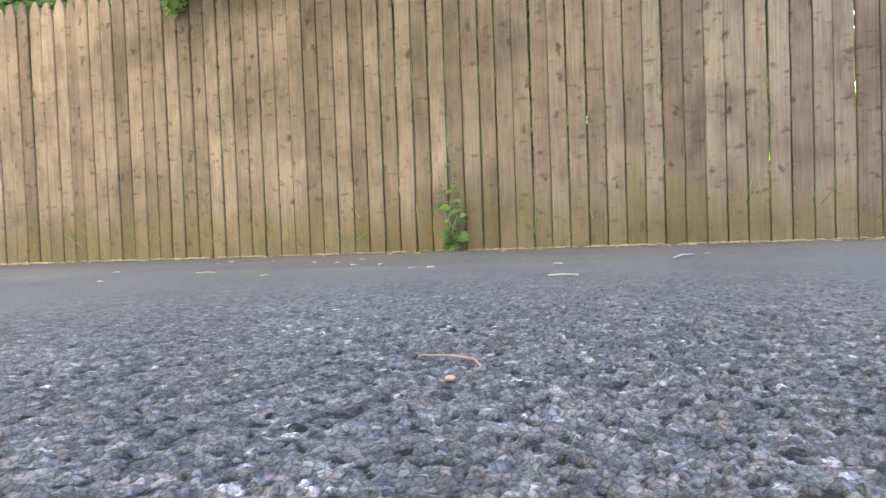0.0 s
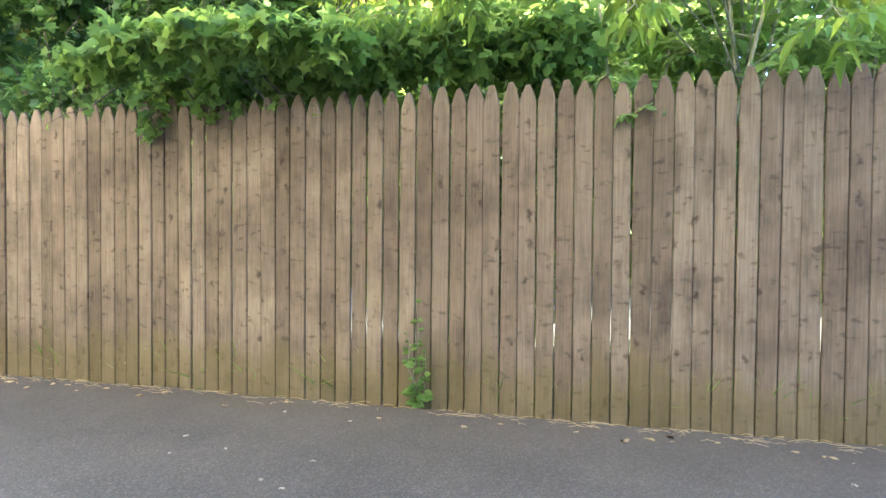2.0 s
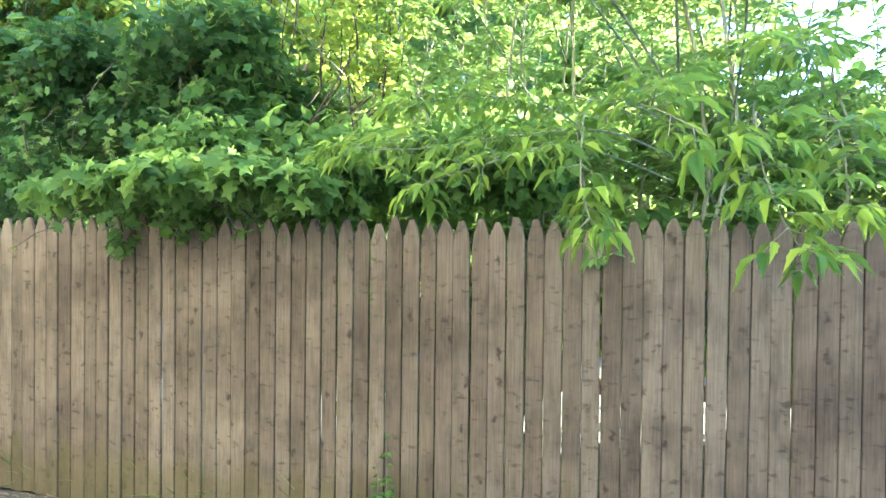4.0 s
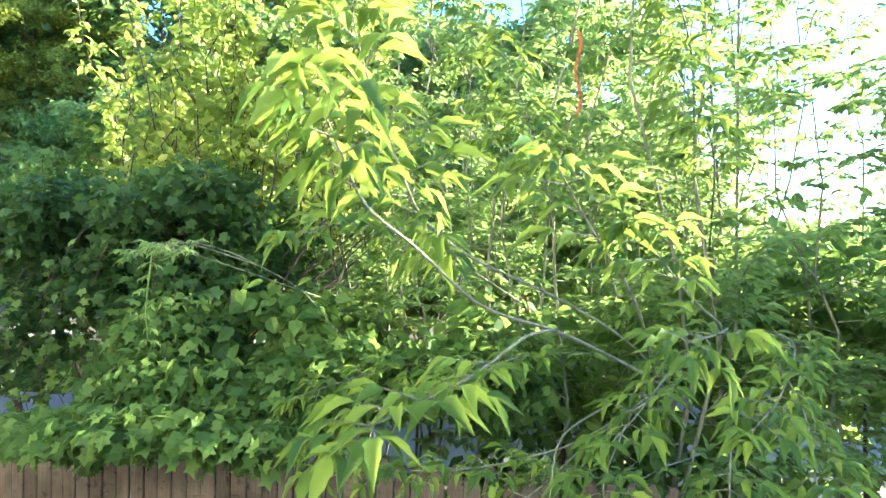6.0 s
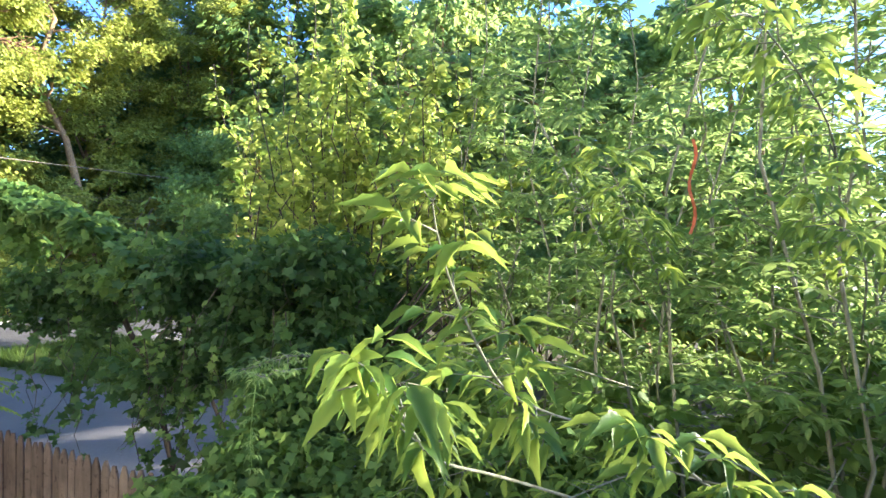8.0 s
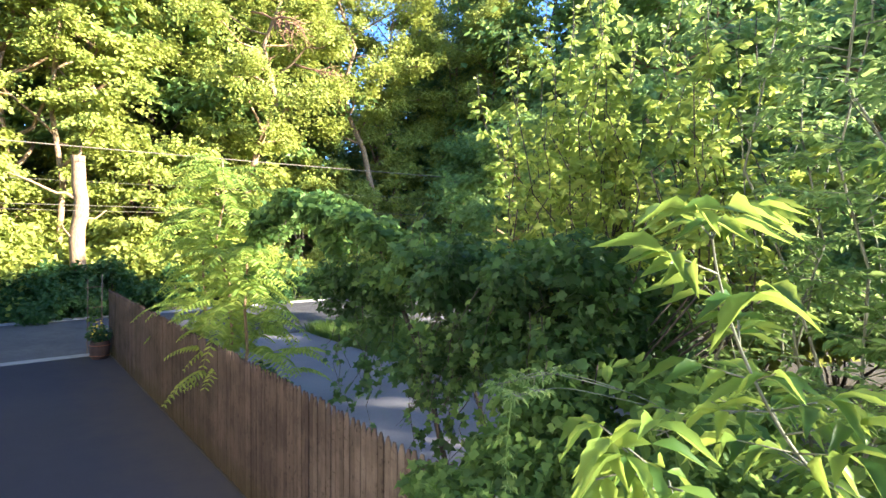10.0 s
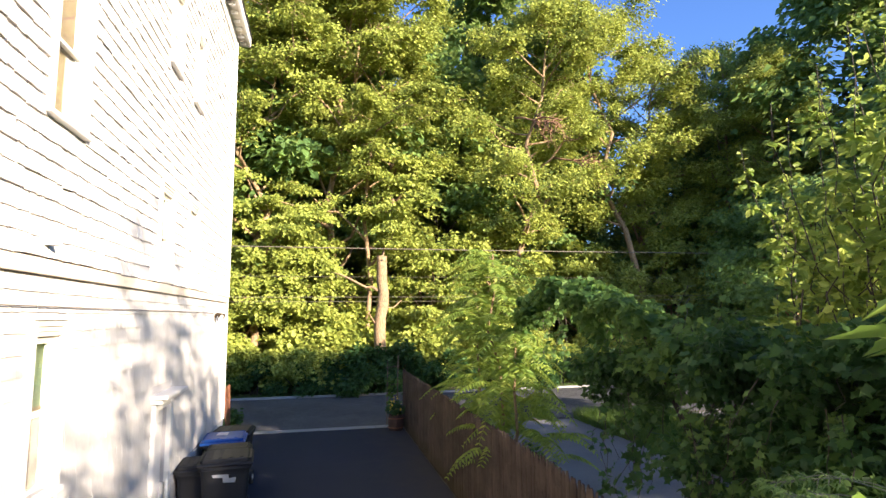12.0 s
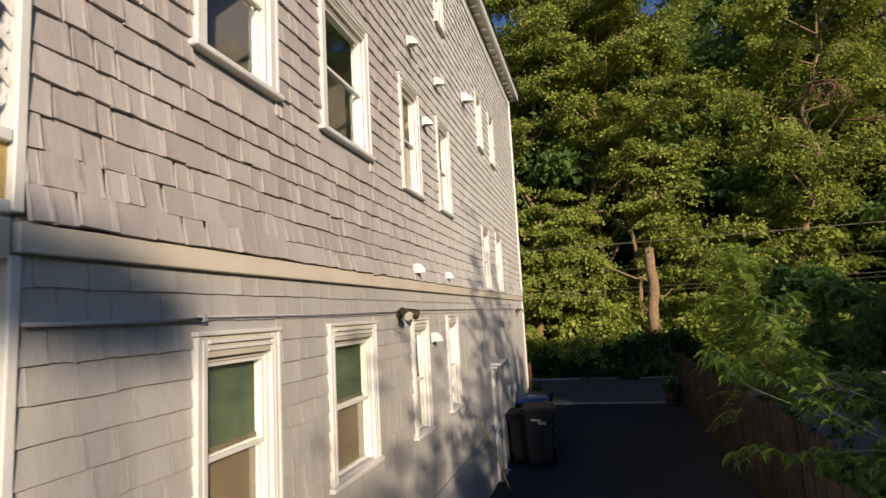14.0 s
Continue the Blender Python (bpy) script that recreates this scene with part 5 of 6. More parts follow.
        part("leaves", raw_mesh("leaves", v, t), L_BOUGH, b, smooth=True)
    return ob


overhang()

tape = thing("marking_tape", "strip of orange marking tape hanging in the young trees", "tape", (0.43, 2.77, 3.86))
_bm = bmesh.new()
_rows = [[_bm.verts.new((0.012 * math.sin(k * 0.9) + s * 0.006, 0.01 * math.cos(k * 1.3), 0.10 - k * 0.034)) for s in (-1, 1)] for k in range(12)]
for _p, _q in zip(_rows, _rows[1:]):
    _bm.faces.new((_p[0], _p[1], _q[1], _q[0]))
bmesh.ops.solidify(_bm, geom=_bm.faces[:], thickness=0.002)
part("strip", _bm, M_TAPE, tape)


def heap(name, label, category, seed, lumps, n, size, leaf_mat, shape, stems, droop=0.5, hollow=0.35):
    """A mass of foliage from clumps along stems. lumps: x, y, z, radius, height ratio."""
    rng = np.random.default_rng(seed)
    ob = thing(name, label, category)
    total = sum(r ** 2 for *_, r, q in lumps)
    cl = [pad(rng, (x, y, z), (r, r, r * q), int(n * r * r / total) + 1, size, shape, droop, hollow) for x, y, z, r, q in lumps]
    v, f = joined(cl)
    part("foliage", raw_mesh("foliage", v, f), leaf_mat, ob)
    w = []
    for a in stems:
        p = np.asarray(a, float)
        k = np.linspace(0, len(p) - 1, 4 * len(p))
        q = np.stack([np.interp(k, np.arange(len(p)), p[:, i]) for i in range(3)], 1) + rng.normal(scale=0.015, size=(4 * len(p), 3))
        w.append(tube(q, np.linspace(0.04, 0.008, len(q)), 6))
    for v, f in w:
        part("stem", raw_mesh("stem", v, f), B_DARK, ob, smooth=True)
    return ob


def scattered(seed, n, lo, hi, r0, r1, q=0.8):
    rng = random.Random(seed)
    return [(rng.uniform(lo[0], hi[0]), rng.uniform(lo[1], hi[1]), rng.uniform(lo[2], hi[2]), rng.uniform(r0, r1), q) for _ in range(n)]


heap("bush", "big dark bush overgrown with vines behind the fence", "bush", 61,
     scattered(1, 44, (-4.2, 4.1, 2.25), (-2.0, 5.6, 3.3), 0.2, 0.4) + scattered(2, 12, (-3.6, 4.2, 1.2), (-1.8, 5.0, 2.1), 0.1, 0.2) + scattered(21, 20, (-6.6, 4.0, 2.55), (-4.2, 4.8, 3.15), 0.16, 0.36) + scattered(24, 14, (-3.9, 4.2, 2.6), (-2.1, 4.9, 3.4), 0.25, 0.4) + scattered(23, 8, (-5.0, 4.2, 1.5), (-4.0, 4.8, 2.3), 0.12, 0.22) + scattered(22, 12, (-4.6, 3.9, 2.2), (-2.2, 4.3, 3.5), 0.22, 0.4),
     17000, 0.098, L_BUSH, MAPLE, [[(-3.6, 5, -0.05), (-3.7, 4.9, 1.4), (-3.2, 4.7, 3.0)], [(-4.2, 5.1, -0.05), (-4.4, 5, 1.5), (-4.9, 4.8, 2.8)], [(-2.9, 5, -0.05), (-2.8, 4.9, 1.5), (-2.4, 4.8, 3)]])
def along(seed, pts, n, dy, dz, r0, r1, q):
    """Clump places scattered along a line."""
    rng = random.Random(seed)
    out = []
    for i in range(n):
        k = (i + rng.random()) / n * (len(pts) - 1)
        j = min(int(k), len(pts) - 2)
        a, b, t = pts[j], pts[j + 1], k - int(min(k, len(pts) - 2))
        out.append((a[0] + (b[0] - a[0]) * t + rng.uniform(-0.15, 0.15), a[1] + (b[1] - a[1]) * t + rng.uniform(-dy, dy), a[2] + (b[2] - a[2]) * t - rng.uniform(0, dz), rng.uniform(r0, r1), q))
    return out


ARCH = [(-10.2, 4.4, 3.5), (-9.3, 4.3, 3.95), (-8.4, 4.2, 4.15), (-7.4, 4.2, 4.25), (-6.6, 4.2, 4.1), (-5.9, 4.2, 3.9), (-5.1, 4.2, 3.6), (-4.2, 4.2, 3.4)]
heap("vine", "heavy green vine arching over the bush beside the lot", "vine", 62,
     along(3, ARCH, 44, 0.3, 0.2, 0.12, 0.26, 0.5) + along(9, ARCH[1:], 30, 0.35, 0.65, 0.10, 0.22, 0.9),
     6400, 0.135, L_VINE, MAPLE, [[(-4.6, 4.8, -0.05), (-5.0, 4.6, 2), (-5.8, 4.3, 3.7), (-7.4, 4.2, 4.1), (-9.0, 4.3, 4.0), (-10.2, 4.4, 3.4)]], 0.8, 0.15)
heap("vine", "leafy vine sprawling over the top of the fence", "vine", 63,
     [(-2.55, 3.3, 1.92, 0.2, 0.7), (-2.3, 3.35, 2.08, 0.35, 0.7), (-1.9, 3.3, 2.05, 0.34, 0.7), (-1.5, 3.35, 2.08, 0.34, 0.7), (-1.15, 3.35, 2.05, 0.3, 0.7),
      (-2.5, 2.75, 1.98, 0.22, 0.5), (-2.15, 2.65, 2.02, 0.22, 0.5), (-1.8, 2.7, 2.06, 0.24, 0.5), (-1.4, 2.75, 2.05, 0.24, 0.5), (-1.1, 2.8, 2.0, 0.2, 0.6), (-2.0, 3.2, 1.85, 0.2, 0.8), (-2.45, 3.11, 1.72, 0.10, 1.6), (-1.0, 3.5, 2.2, 0.35, 0.8), (-0.5, 3.6, 2.2, 0.35, 0.8), (0.0, 3.7, 2.2, 0.35, 0.8), (-2.4, 3.8, 2.35, 0.45, 0.7)],
     6200, 0.09, L_VINE, MAPLE, [[(-2.0, 3.6, -0.05), (-2.1, 3.5, 1.4), (-2.4, 3.35, 2.1), (-2.6, 3.2, 1.85)]], 0.6)
heap("undergrowth", "tangled dark undergrowth filling the strip behind the fence", "undergrowth", 64,
     scattered(4, 34, (-1.9, 3.8, 0.4), (4.5, 5.4, 2.4), 0.4, 0.65) + scattered(14, 26, (1.2, 4.6, 0.6), (7.5, 8.0, 3.0), 0.5, 0.8), 17000, 0.125, L_VINE, OVAL, [[(0.3, 4.4, -0.05), (0.4, 4.3, 2.0)], [(2.4, 4.5, -0.05), (2.3, 4.4, 2.0)]])
heap("undergrowth", "tangled green undergrowth behind the far part of the fence", "undergrowth", 65,
     scattered(6, 12, (-10.5, 3.5, 0.3), (-7.2, 4.1, 1.1), 0.3, 0.5), 2600, 0.10, L_BUSH, OVAL, [[(-9, 3.8, -0.05), (-9, 3.7, 1.0)]])


def strands_of(name, label, seed, starts, drop, size, leaf_mat):
    """Loose vine strands hanging from the mass, each with leaves along it."""
    rng = np.random.default_rng(seed)
    ob = thing(name, label, "vine")
    for x, y, z in starts:
        h = drop * rng.uniform(0.5, 1.2)
        p = bent(rng, (x, y, z), (x + rng.uniform(-0.35, 0.35), y + rng.uniform(-0.3, 0.1), z - h), 7, 0.35)
        w = tube(p, np.linspace(0.006, 0.002, 7), 4)
        strand = part("strand", raw_mesh("strand", *w), B_DARK, ob)
        n = int(h / 0.06)
        k = np.sort(rng.random(n)) * 6
        q = np.stack([np.interp(k, np.arange(7), p[:, j]) for j in range(3)], 1)
        d = unit(rng.normal(size=(n, 3)) * np.array([1, 1, 0.3]) + np.array([0, 0, -0.35]))
        L = size * rng.uniform(0.6, 1.2, n)
        v, f = leaves(q, d, unit(np.array([0.3, -0.5, 0.7]) + rng.normal(scale=0.4, size=(n, 3))), L, L * 0.85, MAPLE)
        part("leaves", raw_mesh("leaves", v, f), leaf_mat, strand)
    return ob


_rng = random.Random(31)
strands_of("hanging_vine", "loose green vine strands hanging from the arching vine", 66, [(_rng.uniform(-9.2, -4.2), 4.25 + _rng.uniform(-0.25, 0.2), 3.75 + _rng.uniform(-0.3, 0.25)) for _ in range(26)], 0.8, 0.12, L_VINE)
strands_of("hanging_vine", "loose green vine strands hanging over the dark bush", 67, [(_rng.uniform(-4.4, -2.0), 4.0 + _rng.uniform(-0.2, 0.2), _rng.uniform(1.6, 3.4)) for _ in range(30)], 0.8, 0.09, L_VINE)
strands_of("hanging_vine", "vine strands trailing over the fence top", 68, [(_rng.uniform(-2.7, -0.9), 3.12 + _rng.uniform(-0.03, 0.05), _rng.uniform(1.88, 2.05)) for _ in range(9)], 0.28, 0.08, L_VINE)


strands_of("hanging_vine", "dark leafy strands hanging below the bush over the lot", 69, [(_rng.uniform(-6.4, -3.8), 4.1 + _rng.uniform(-0.2, 0.3), _rng.uniform(1.9, 2.7)) for _ in range(18)], 0.9, 0.12, L_BUSH)


def shoots():
    """Upright leafy whips of an old fruit tree, bright in the sun."""
    rng = np.random.default_rng(71)
    ob = thing("fruit_tree", "old fruit tree sending up bright leafy whips behind the fence", "tree", (-3.4, 4.95, -0.05))
    v, f = tube(bent(rng, (0, 0, 0), (0.2, -0.1, 2.4), 6, 0.2), np.linspace(0.09, 0.06, 6), 8)
    part("trunk", raw_mesh("trunk", v, f), B_DARK, ob, smooth=True)
    P, D, L = [], [], []
    for i in range(66):
        u = float(np.clip(rng.normal(0.5, 0.85), -1.05, 1.9))
        s = np.array([u, rng.uniform(-0.5, 0.7), rng.uniform(2.7, 3.5)])
        h = (rng.uniform(0.8, 1.9) if i < 38 else rng.uniform(2.2, 3.4)) * (1.1 - 0.2 * abs(u - 0.6))
        e = s + np.array([rng.uniform(-0.5, 0.5), rng.uniform(-0.45, 0.3), h])
        st = bent(rng, s, e, 9, 0.3)
        v, f = joined([tube(bent(rng, (0.15, -0.05, 1.6), s, 4, 0.1), [0.016, 0.012, 0.010, 0.008], 6), tube(st, np.linspace(0.009, 0.003, 9), 5)])
        part("whip", raw_mesh("whip", v, f), B_DARK, ob, smooth=True)
        n = int(h / 0.045)
        k = np.linspace(0.05, 1, n)
        p = np.stack([np.interp(k * 8, np.arange(9), st[:, j]) for j in range(3)], 1)
        a = np.arange(n) * 2.4 + rng.uniform(0, 6)
        d = np.stack([np.cos(a), np.sin(a), rng.uniform(-0.6, 0.5, n)], 1)
        P.append(p + d * 0.02)
        D.append(d)
        L.append(rng.uniform(0.07, 0.115, n) * np.interp(k, [0, 0.8, 1], [1, 0.95, 0.6]))
        for q in range(int(6 * min(h, 2.6))):
            k = 0.15 + 0.73 * rng.random()
            c = p[int(k * n)]
            u = unit(rng.normal(size=3)) * np.array([1, 1, 0.5])
            ln = rng.uniform(0.15, 0.5) * (1.1 - 0.8 * k)
            g = np.linspace(0.25, 1, 7)[:, None]
            P.append(c + u * ln * g + rng.normal(scale=0.012, size=(7, 3)))
            D.append(unit(u + rng.normal(scale=0.75, size=(7, 3))) + np.array([0, 0, -0.35]))
            L.append(rng.uniform(0.07, 0.125, 7))
    P, D, L = np.concatenate(P), np.concatenate(D), np.concatenate(L)
    v, f = leaves(P, D, unit(np.array([0.65, 0.0, 0.4]) + rng.normal(scale=0.65, size=P.shape)), L, L * 0.62, OVAL)
    part("foliage", raw_mesh("foliage", v, f), L_SHOOT, ob)
    return ob


shoots()


def spray():
    """A shoot of the young trees that reaches out over the fence and lets a thin tip hang."""
    rng = np.random.default_rng(73)
    ob = thing("climbing_shoot", "pale green leafy shoot with a dangling tip over the fence", "shoot", (-0.83, 4.7, -0.05))
    runs = ([(0, 0, 0), (-0.05, -0.5, 1.6), (-0.2, -1.4, 2.75), (-0.38, -2.2, 3.08), (-0.52, -2.5, 3.03)], [(-0.2, -1.4, 2.75), (-0.4, -2.2, 3.0), (-0.30, -2.62, 3.05)],
            [(-0.3, -1.9, 2.95), (-0.45, -2.3, 3.08), (-0.55, -2.45, 3.0)])
    for pts in runs:
        w, f = elder_branch(rng, pts, 0.042, 0.04, 0.004, LANCE, start=0.93 if len(pts) > 3 else 0.80)
        v, t = joined(w)
        st = part("stem", raw_mesh("stem", v, t), B_GREEN, ob, smooth=True)
        v, t = joined(f)
        part("leaves", raw_mesh("leaves", v, t), L_ELDER, st)
    w, f = elder_branch(rng, [(-0.32, -2.62, 3.02), (-0.30, -2.66, 2.92), (-0.33, -2.64, 2.80), (-0.31, -2.65, 2.70)], 0.03, 0.05, 0.004, LANCE, start=0.1)
    v, t = joined(w + f)
    part("hanging_tip", raw_mesh("hanging_tip", v, t), L_ELDER, ob)


spray()


def heaven_tree(x, y, h, seed, fronds):
    """A tree of heaven: a thin stem and long pinnate fronds."""
    rng = np.random.default_rng(seed)
    ob = thing("tree_of_heaven", "slender tree of heaven with long feathered fronds behind the fence", "tree", (x, y, -0.05))
    st = bent(rng, (0, 0, 0), (0.2, -0.1, h * 0.86), 7, 0.15)
    v, f = tube(st, np.linspace(0.045, 0.015, 7), 7)
    part("stem", raw_mesh("stem", v, f), B_GREY, ob, smooth=True)
    for i in range(fronds):
        k = 0.22 + 0.78 * (i / fronds) ** 0.75
        j = min(int(k * 6), 5)
        s = st[j] + (st[j + 1] - st[j]) * (k * 6 - j)
        a = rng.uniform(0, 6.28)
        side = np.array([math.cos(a), math.sin(a), 0])
        off = rng.uniform(0.0, 0.75) * (1.25 - k)
        s = s + side * off
        ln = rng.uniform(0.7, 1.15)
        t = np.linspace(0, 1, 17)[:, None]
        rise = rng.uniform(0.1, 0.9)
        p = s + side * ln * t + np.array([0, 0, 1.0]) * ln * (rise * t - 0.75 * t ** 2)
        out = [tube(p, np.linspace(0.007, 0.002, 17), 4)]
        if off > 0.2:
            out.append(tube([st[j], s], [0.014, 0.007], 5))
        tg = unit(np.gradient(p, axis=0))
        cr = unit(np.cross(tg, np.array([0, 0, 1.0])))
        for sg in (-1, 1):
            d = unit(cr * sg + 0.35 * tg + np.array([0, 0, -0.3]))[2:]
            L = 0.20 * (1 - 0.55 * t[2:, 0] ** 2)
            out.append(leaves(p[2:], d, unit(np.array([[0.5, -0.2, 0.8]]) + rng.normal(scale=0.45, size=d.shape)), L, L * 0.30, OVAL))
        v, f = joined(out)
        part("frond", raw_mesh("frond", v, f), L_AIL, ob)
    return ob


heaven_tree(-11.0, 4.1, 5.9, 81, 120)
heaven_tree(-9.4, 4.0, 4.0, 82, 60)
heaven_tree(-12.7, 4.2, 4.9, 83, 70)

# ---- small things on the drive ----
def weed():
    rng = np.random.default_rng(91)
    ob = thing("weed", "small green climbing weed growing up the foot of the fence", "weed", (-0.70, 3.10, 0))
    st, fo = [], []
    for i in range(4):
        e = ((0.0, -0.06, 0.06, 0.03)[i], 0.0, (0.62, 0.45, 0.35, 0.28)[i])
        p = bent(rng, (rng.uniform(-0.03, 0.03), 0, 0), e, 7, 0.2)
        st.append(tube(p, np.linspace(0.003, 0.0012, 7), 4))
        n = 16
        k = np.sort(rng.random(n)) * 5.6 + 0.4
        q = np.stack([np.interp(k, np.arange(7), p[:, j]) for j in range(3)], 1)
        d = unit(np.stack([rng.choice((-1.0, 1.0), n), -0.35 + 0 * k, rng.uniform(-0.5, 0.5, n)], 1))
        L = np.linspace(0.066, 0.026, n) * rng.uniform(0.6, 1.3, n)
        fo.append(leaves(q, d, unit(np.array([0, -0.7, 0.7]) + rng.normal(scale=0.3, size=(n, 3))), L, L * 0.8, OVAL))
    for v, f in st:
        part("stem", raw_mesh("stem", v, f), B_GREEN, ob)
    v, f = joined(fo)
    part("leaves", raw_mesh("leaves", v, f), L_VINE, ob)


weed()


def curl(name, label, pts, r, material, category="twig"):
    ob = thing(name, label, category)
    v, f = tube(pts, r, 6)
    part("strand", raw_mesh("strand", v, f), material, ob, smooth=True)


curl("dry_stem", "thin curved tan stem lying on the asphalt", [(-0.110, 0.377, 0.006), (-0.088, 0.373, 0.007), (-0.070, 0.363, 0.007), (-0.062, 0.347, 0.006), (-0.064, 0.340, 0.005)], [0.0006, 0.0008, 0.0009, 0.0009, 0.0007], M_TWIG)
curl("dry_stem", "pale straw lying on the driveway", [(-1.15, 1.48, 0.004), (-1.12, 1.49, 0.006), (-1.09, 1.49, 0.004)], 0.0013, M_PALE)
curl("dry_stem", "pale straw lying on the driveway", [(-0.06, 1.13, 0.004), (-0.03, 1.135, 0.005), (0.0, 1.13, 0.004)], 0.0015, M_PALE)
curl("dry_stem", "pale twig lying on the driveway", [(0.27, 1.72, 0.004), (0.31, 1.81, 0.008), (0.36, 1.90, 0.004)], 0.0025, M_PALE)


scrap = thing("leaf_scrap", "small tan leaf scrap lying on the asphalt stones", "litter", (-0.076, 0.318, 0.0035))
_bm = box_bm(-0.003, 0.003, -0.0025, 0.0025, 0, 0.003, 0.0011)
for _v in _bm.verts:
    _v.co.z += 0.25 * abs(_v.co.x)
part("scrap", _bm, M_TWIG, scrap)


def litter(seed, n, lo, hi, size, material, label, group):
    rng = random.Random(seed)
    shapes = []
    for s in range(5):
        bm = bmesh.new()
        k = 7
        pts = [bm.verts.new((math.cos(6.283 * j / k) * rng.uniform(0.5, 1), math.sin(6.283 * j / k) * rng.uniform(0.25, 0.55), rng.uniform(-0.1, 0.12))) for j in range(k)]
        c = bm.verts.new((0, 0, 0.16))
        for j in range(k):
            bm.faces.new((pts[j], pts[(j + 1) % k], c))
        bmesh.ops.solidify(bm, geom=bm.faces[:], thickness=0.06)
        me = bpy.data.meshes.new("scrap")
        bm.to_mesh(me)
        bm.free()
        me.materials.append(material)
        shapes.append(me)
    for i in range(n):
        s = size * rng.uniform(0.5, 1.5)
        x, y = rng.uniform(lo[0], hi[0]), rng.uniform(lo[1], hi[1])
        ob = part("litter", shapes[i % 5], None, m=pose(x, y, 0.1 * s + 0.001, 0, 0, rng.uniform(0, 360)) @ Matrix.Scale(s, 4))
        tagged(ob, label, "litter", group)


litter(1, 26, (-2.4, 1.2), (2.2, 2.9), 0.018, M_PALE, "pale scrap of dry leaf on the asphalt", "litter on the drive")
litter(2, 40, (-4.5, 2.85), (2.6, 3.1), 0.028, M_STRAW, "tan dry leaf lying along the foot of the fence", "litter along the fence")
litter(3, 12, (-0.6, 0.25), (0.6, 1.1), 0.007, M_PALE, "tiny pale pebble on the asphalt", "pebbles")


def strands():
    rng = np.random.default_rng(12)
    out = []
    for i in range(330):
        x, y = rng.uniform(-6, 3), 3.1 - abs(rng.normal(scale=0.06))
        a = rng.normal(scale=0.5)
        l = rng.uniform(0.03, 0.12)
        out.append(tube([(x, y, 0.004), (x + l * math.cos(a) * 0.5, y + 0.3 * l * math.sin(a), 0.012), (x + l * math.cos(a), y + l * math.sin(a) * 0.5, 0.004)], 0.0012, 3))
    v, f = joined(out)
    tagged(part("pine_needles", raw_mesh("pine_needles", v, f), M_STRAW), "drift of dry needles and straw along the fence foot", "litter", kind="stuff")


strands()


def grass(name, seed, n, lo, hi, h, label, wide=0.012):
    rng = np.random.default_rng(seed)
    P = np.stack([rng.uniform(lo[0], hi[0], n), rng.uniform(lo[1], hi[1], n), np.full(n, -0.03)], 1)
    D = unit(np.array([0, 0, 1.0]) + rng.normal(scale=0.35, size=(n, 3)))
    v, f = leaves(P, D, rng.normal(size=(n, 3)), rng.uniform(0.5, 1.2, n) * h, wide, BLADE)
    tagged(part(name, raw_mesh(name, v, f), L_GRASS), label, "grass", kind="stuff")


grass("grass", 5, 40000, (-18.3, 9.3), (-9.5, 13.0), 0.46, "strip of tall green grass across the lot", 0.026)
grass("grass", 6, 5000, (-18.2, 3.3), (-6, 3.9), 0.22, "weedy grass along the back of the fence")
grass("grass", 8, 12000, (-6, 3.26), (8, 3.75), 0.42, "tall dark weeds along the back of the fence")
grass("grass", 7, 9000, (-27.4, -20), (-26.8, 24), 0.22, "rough grass at the far edge of the street")

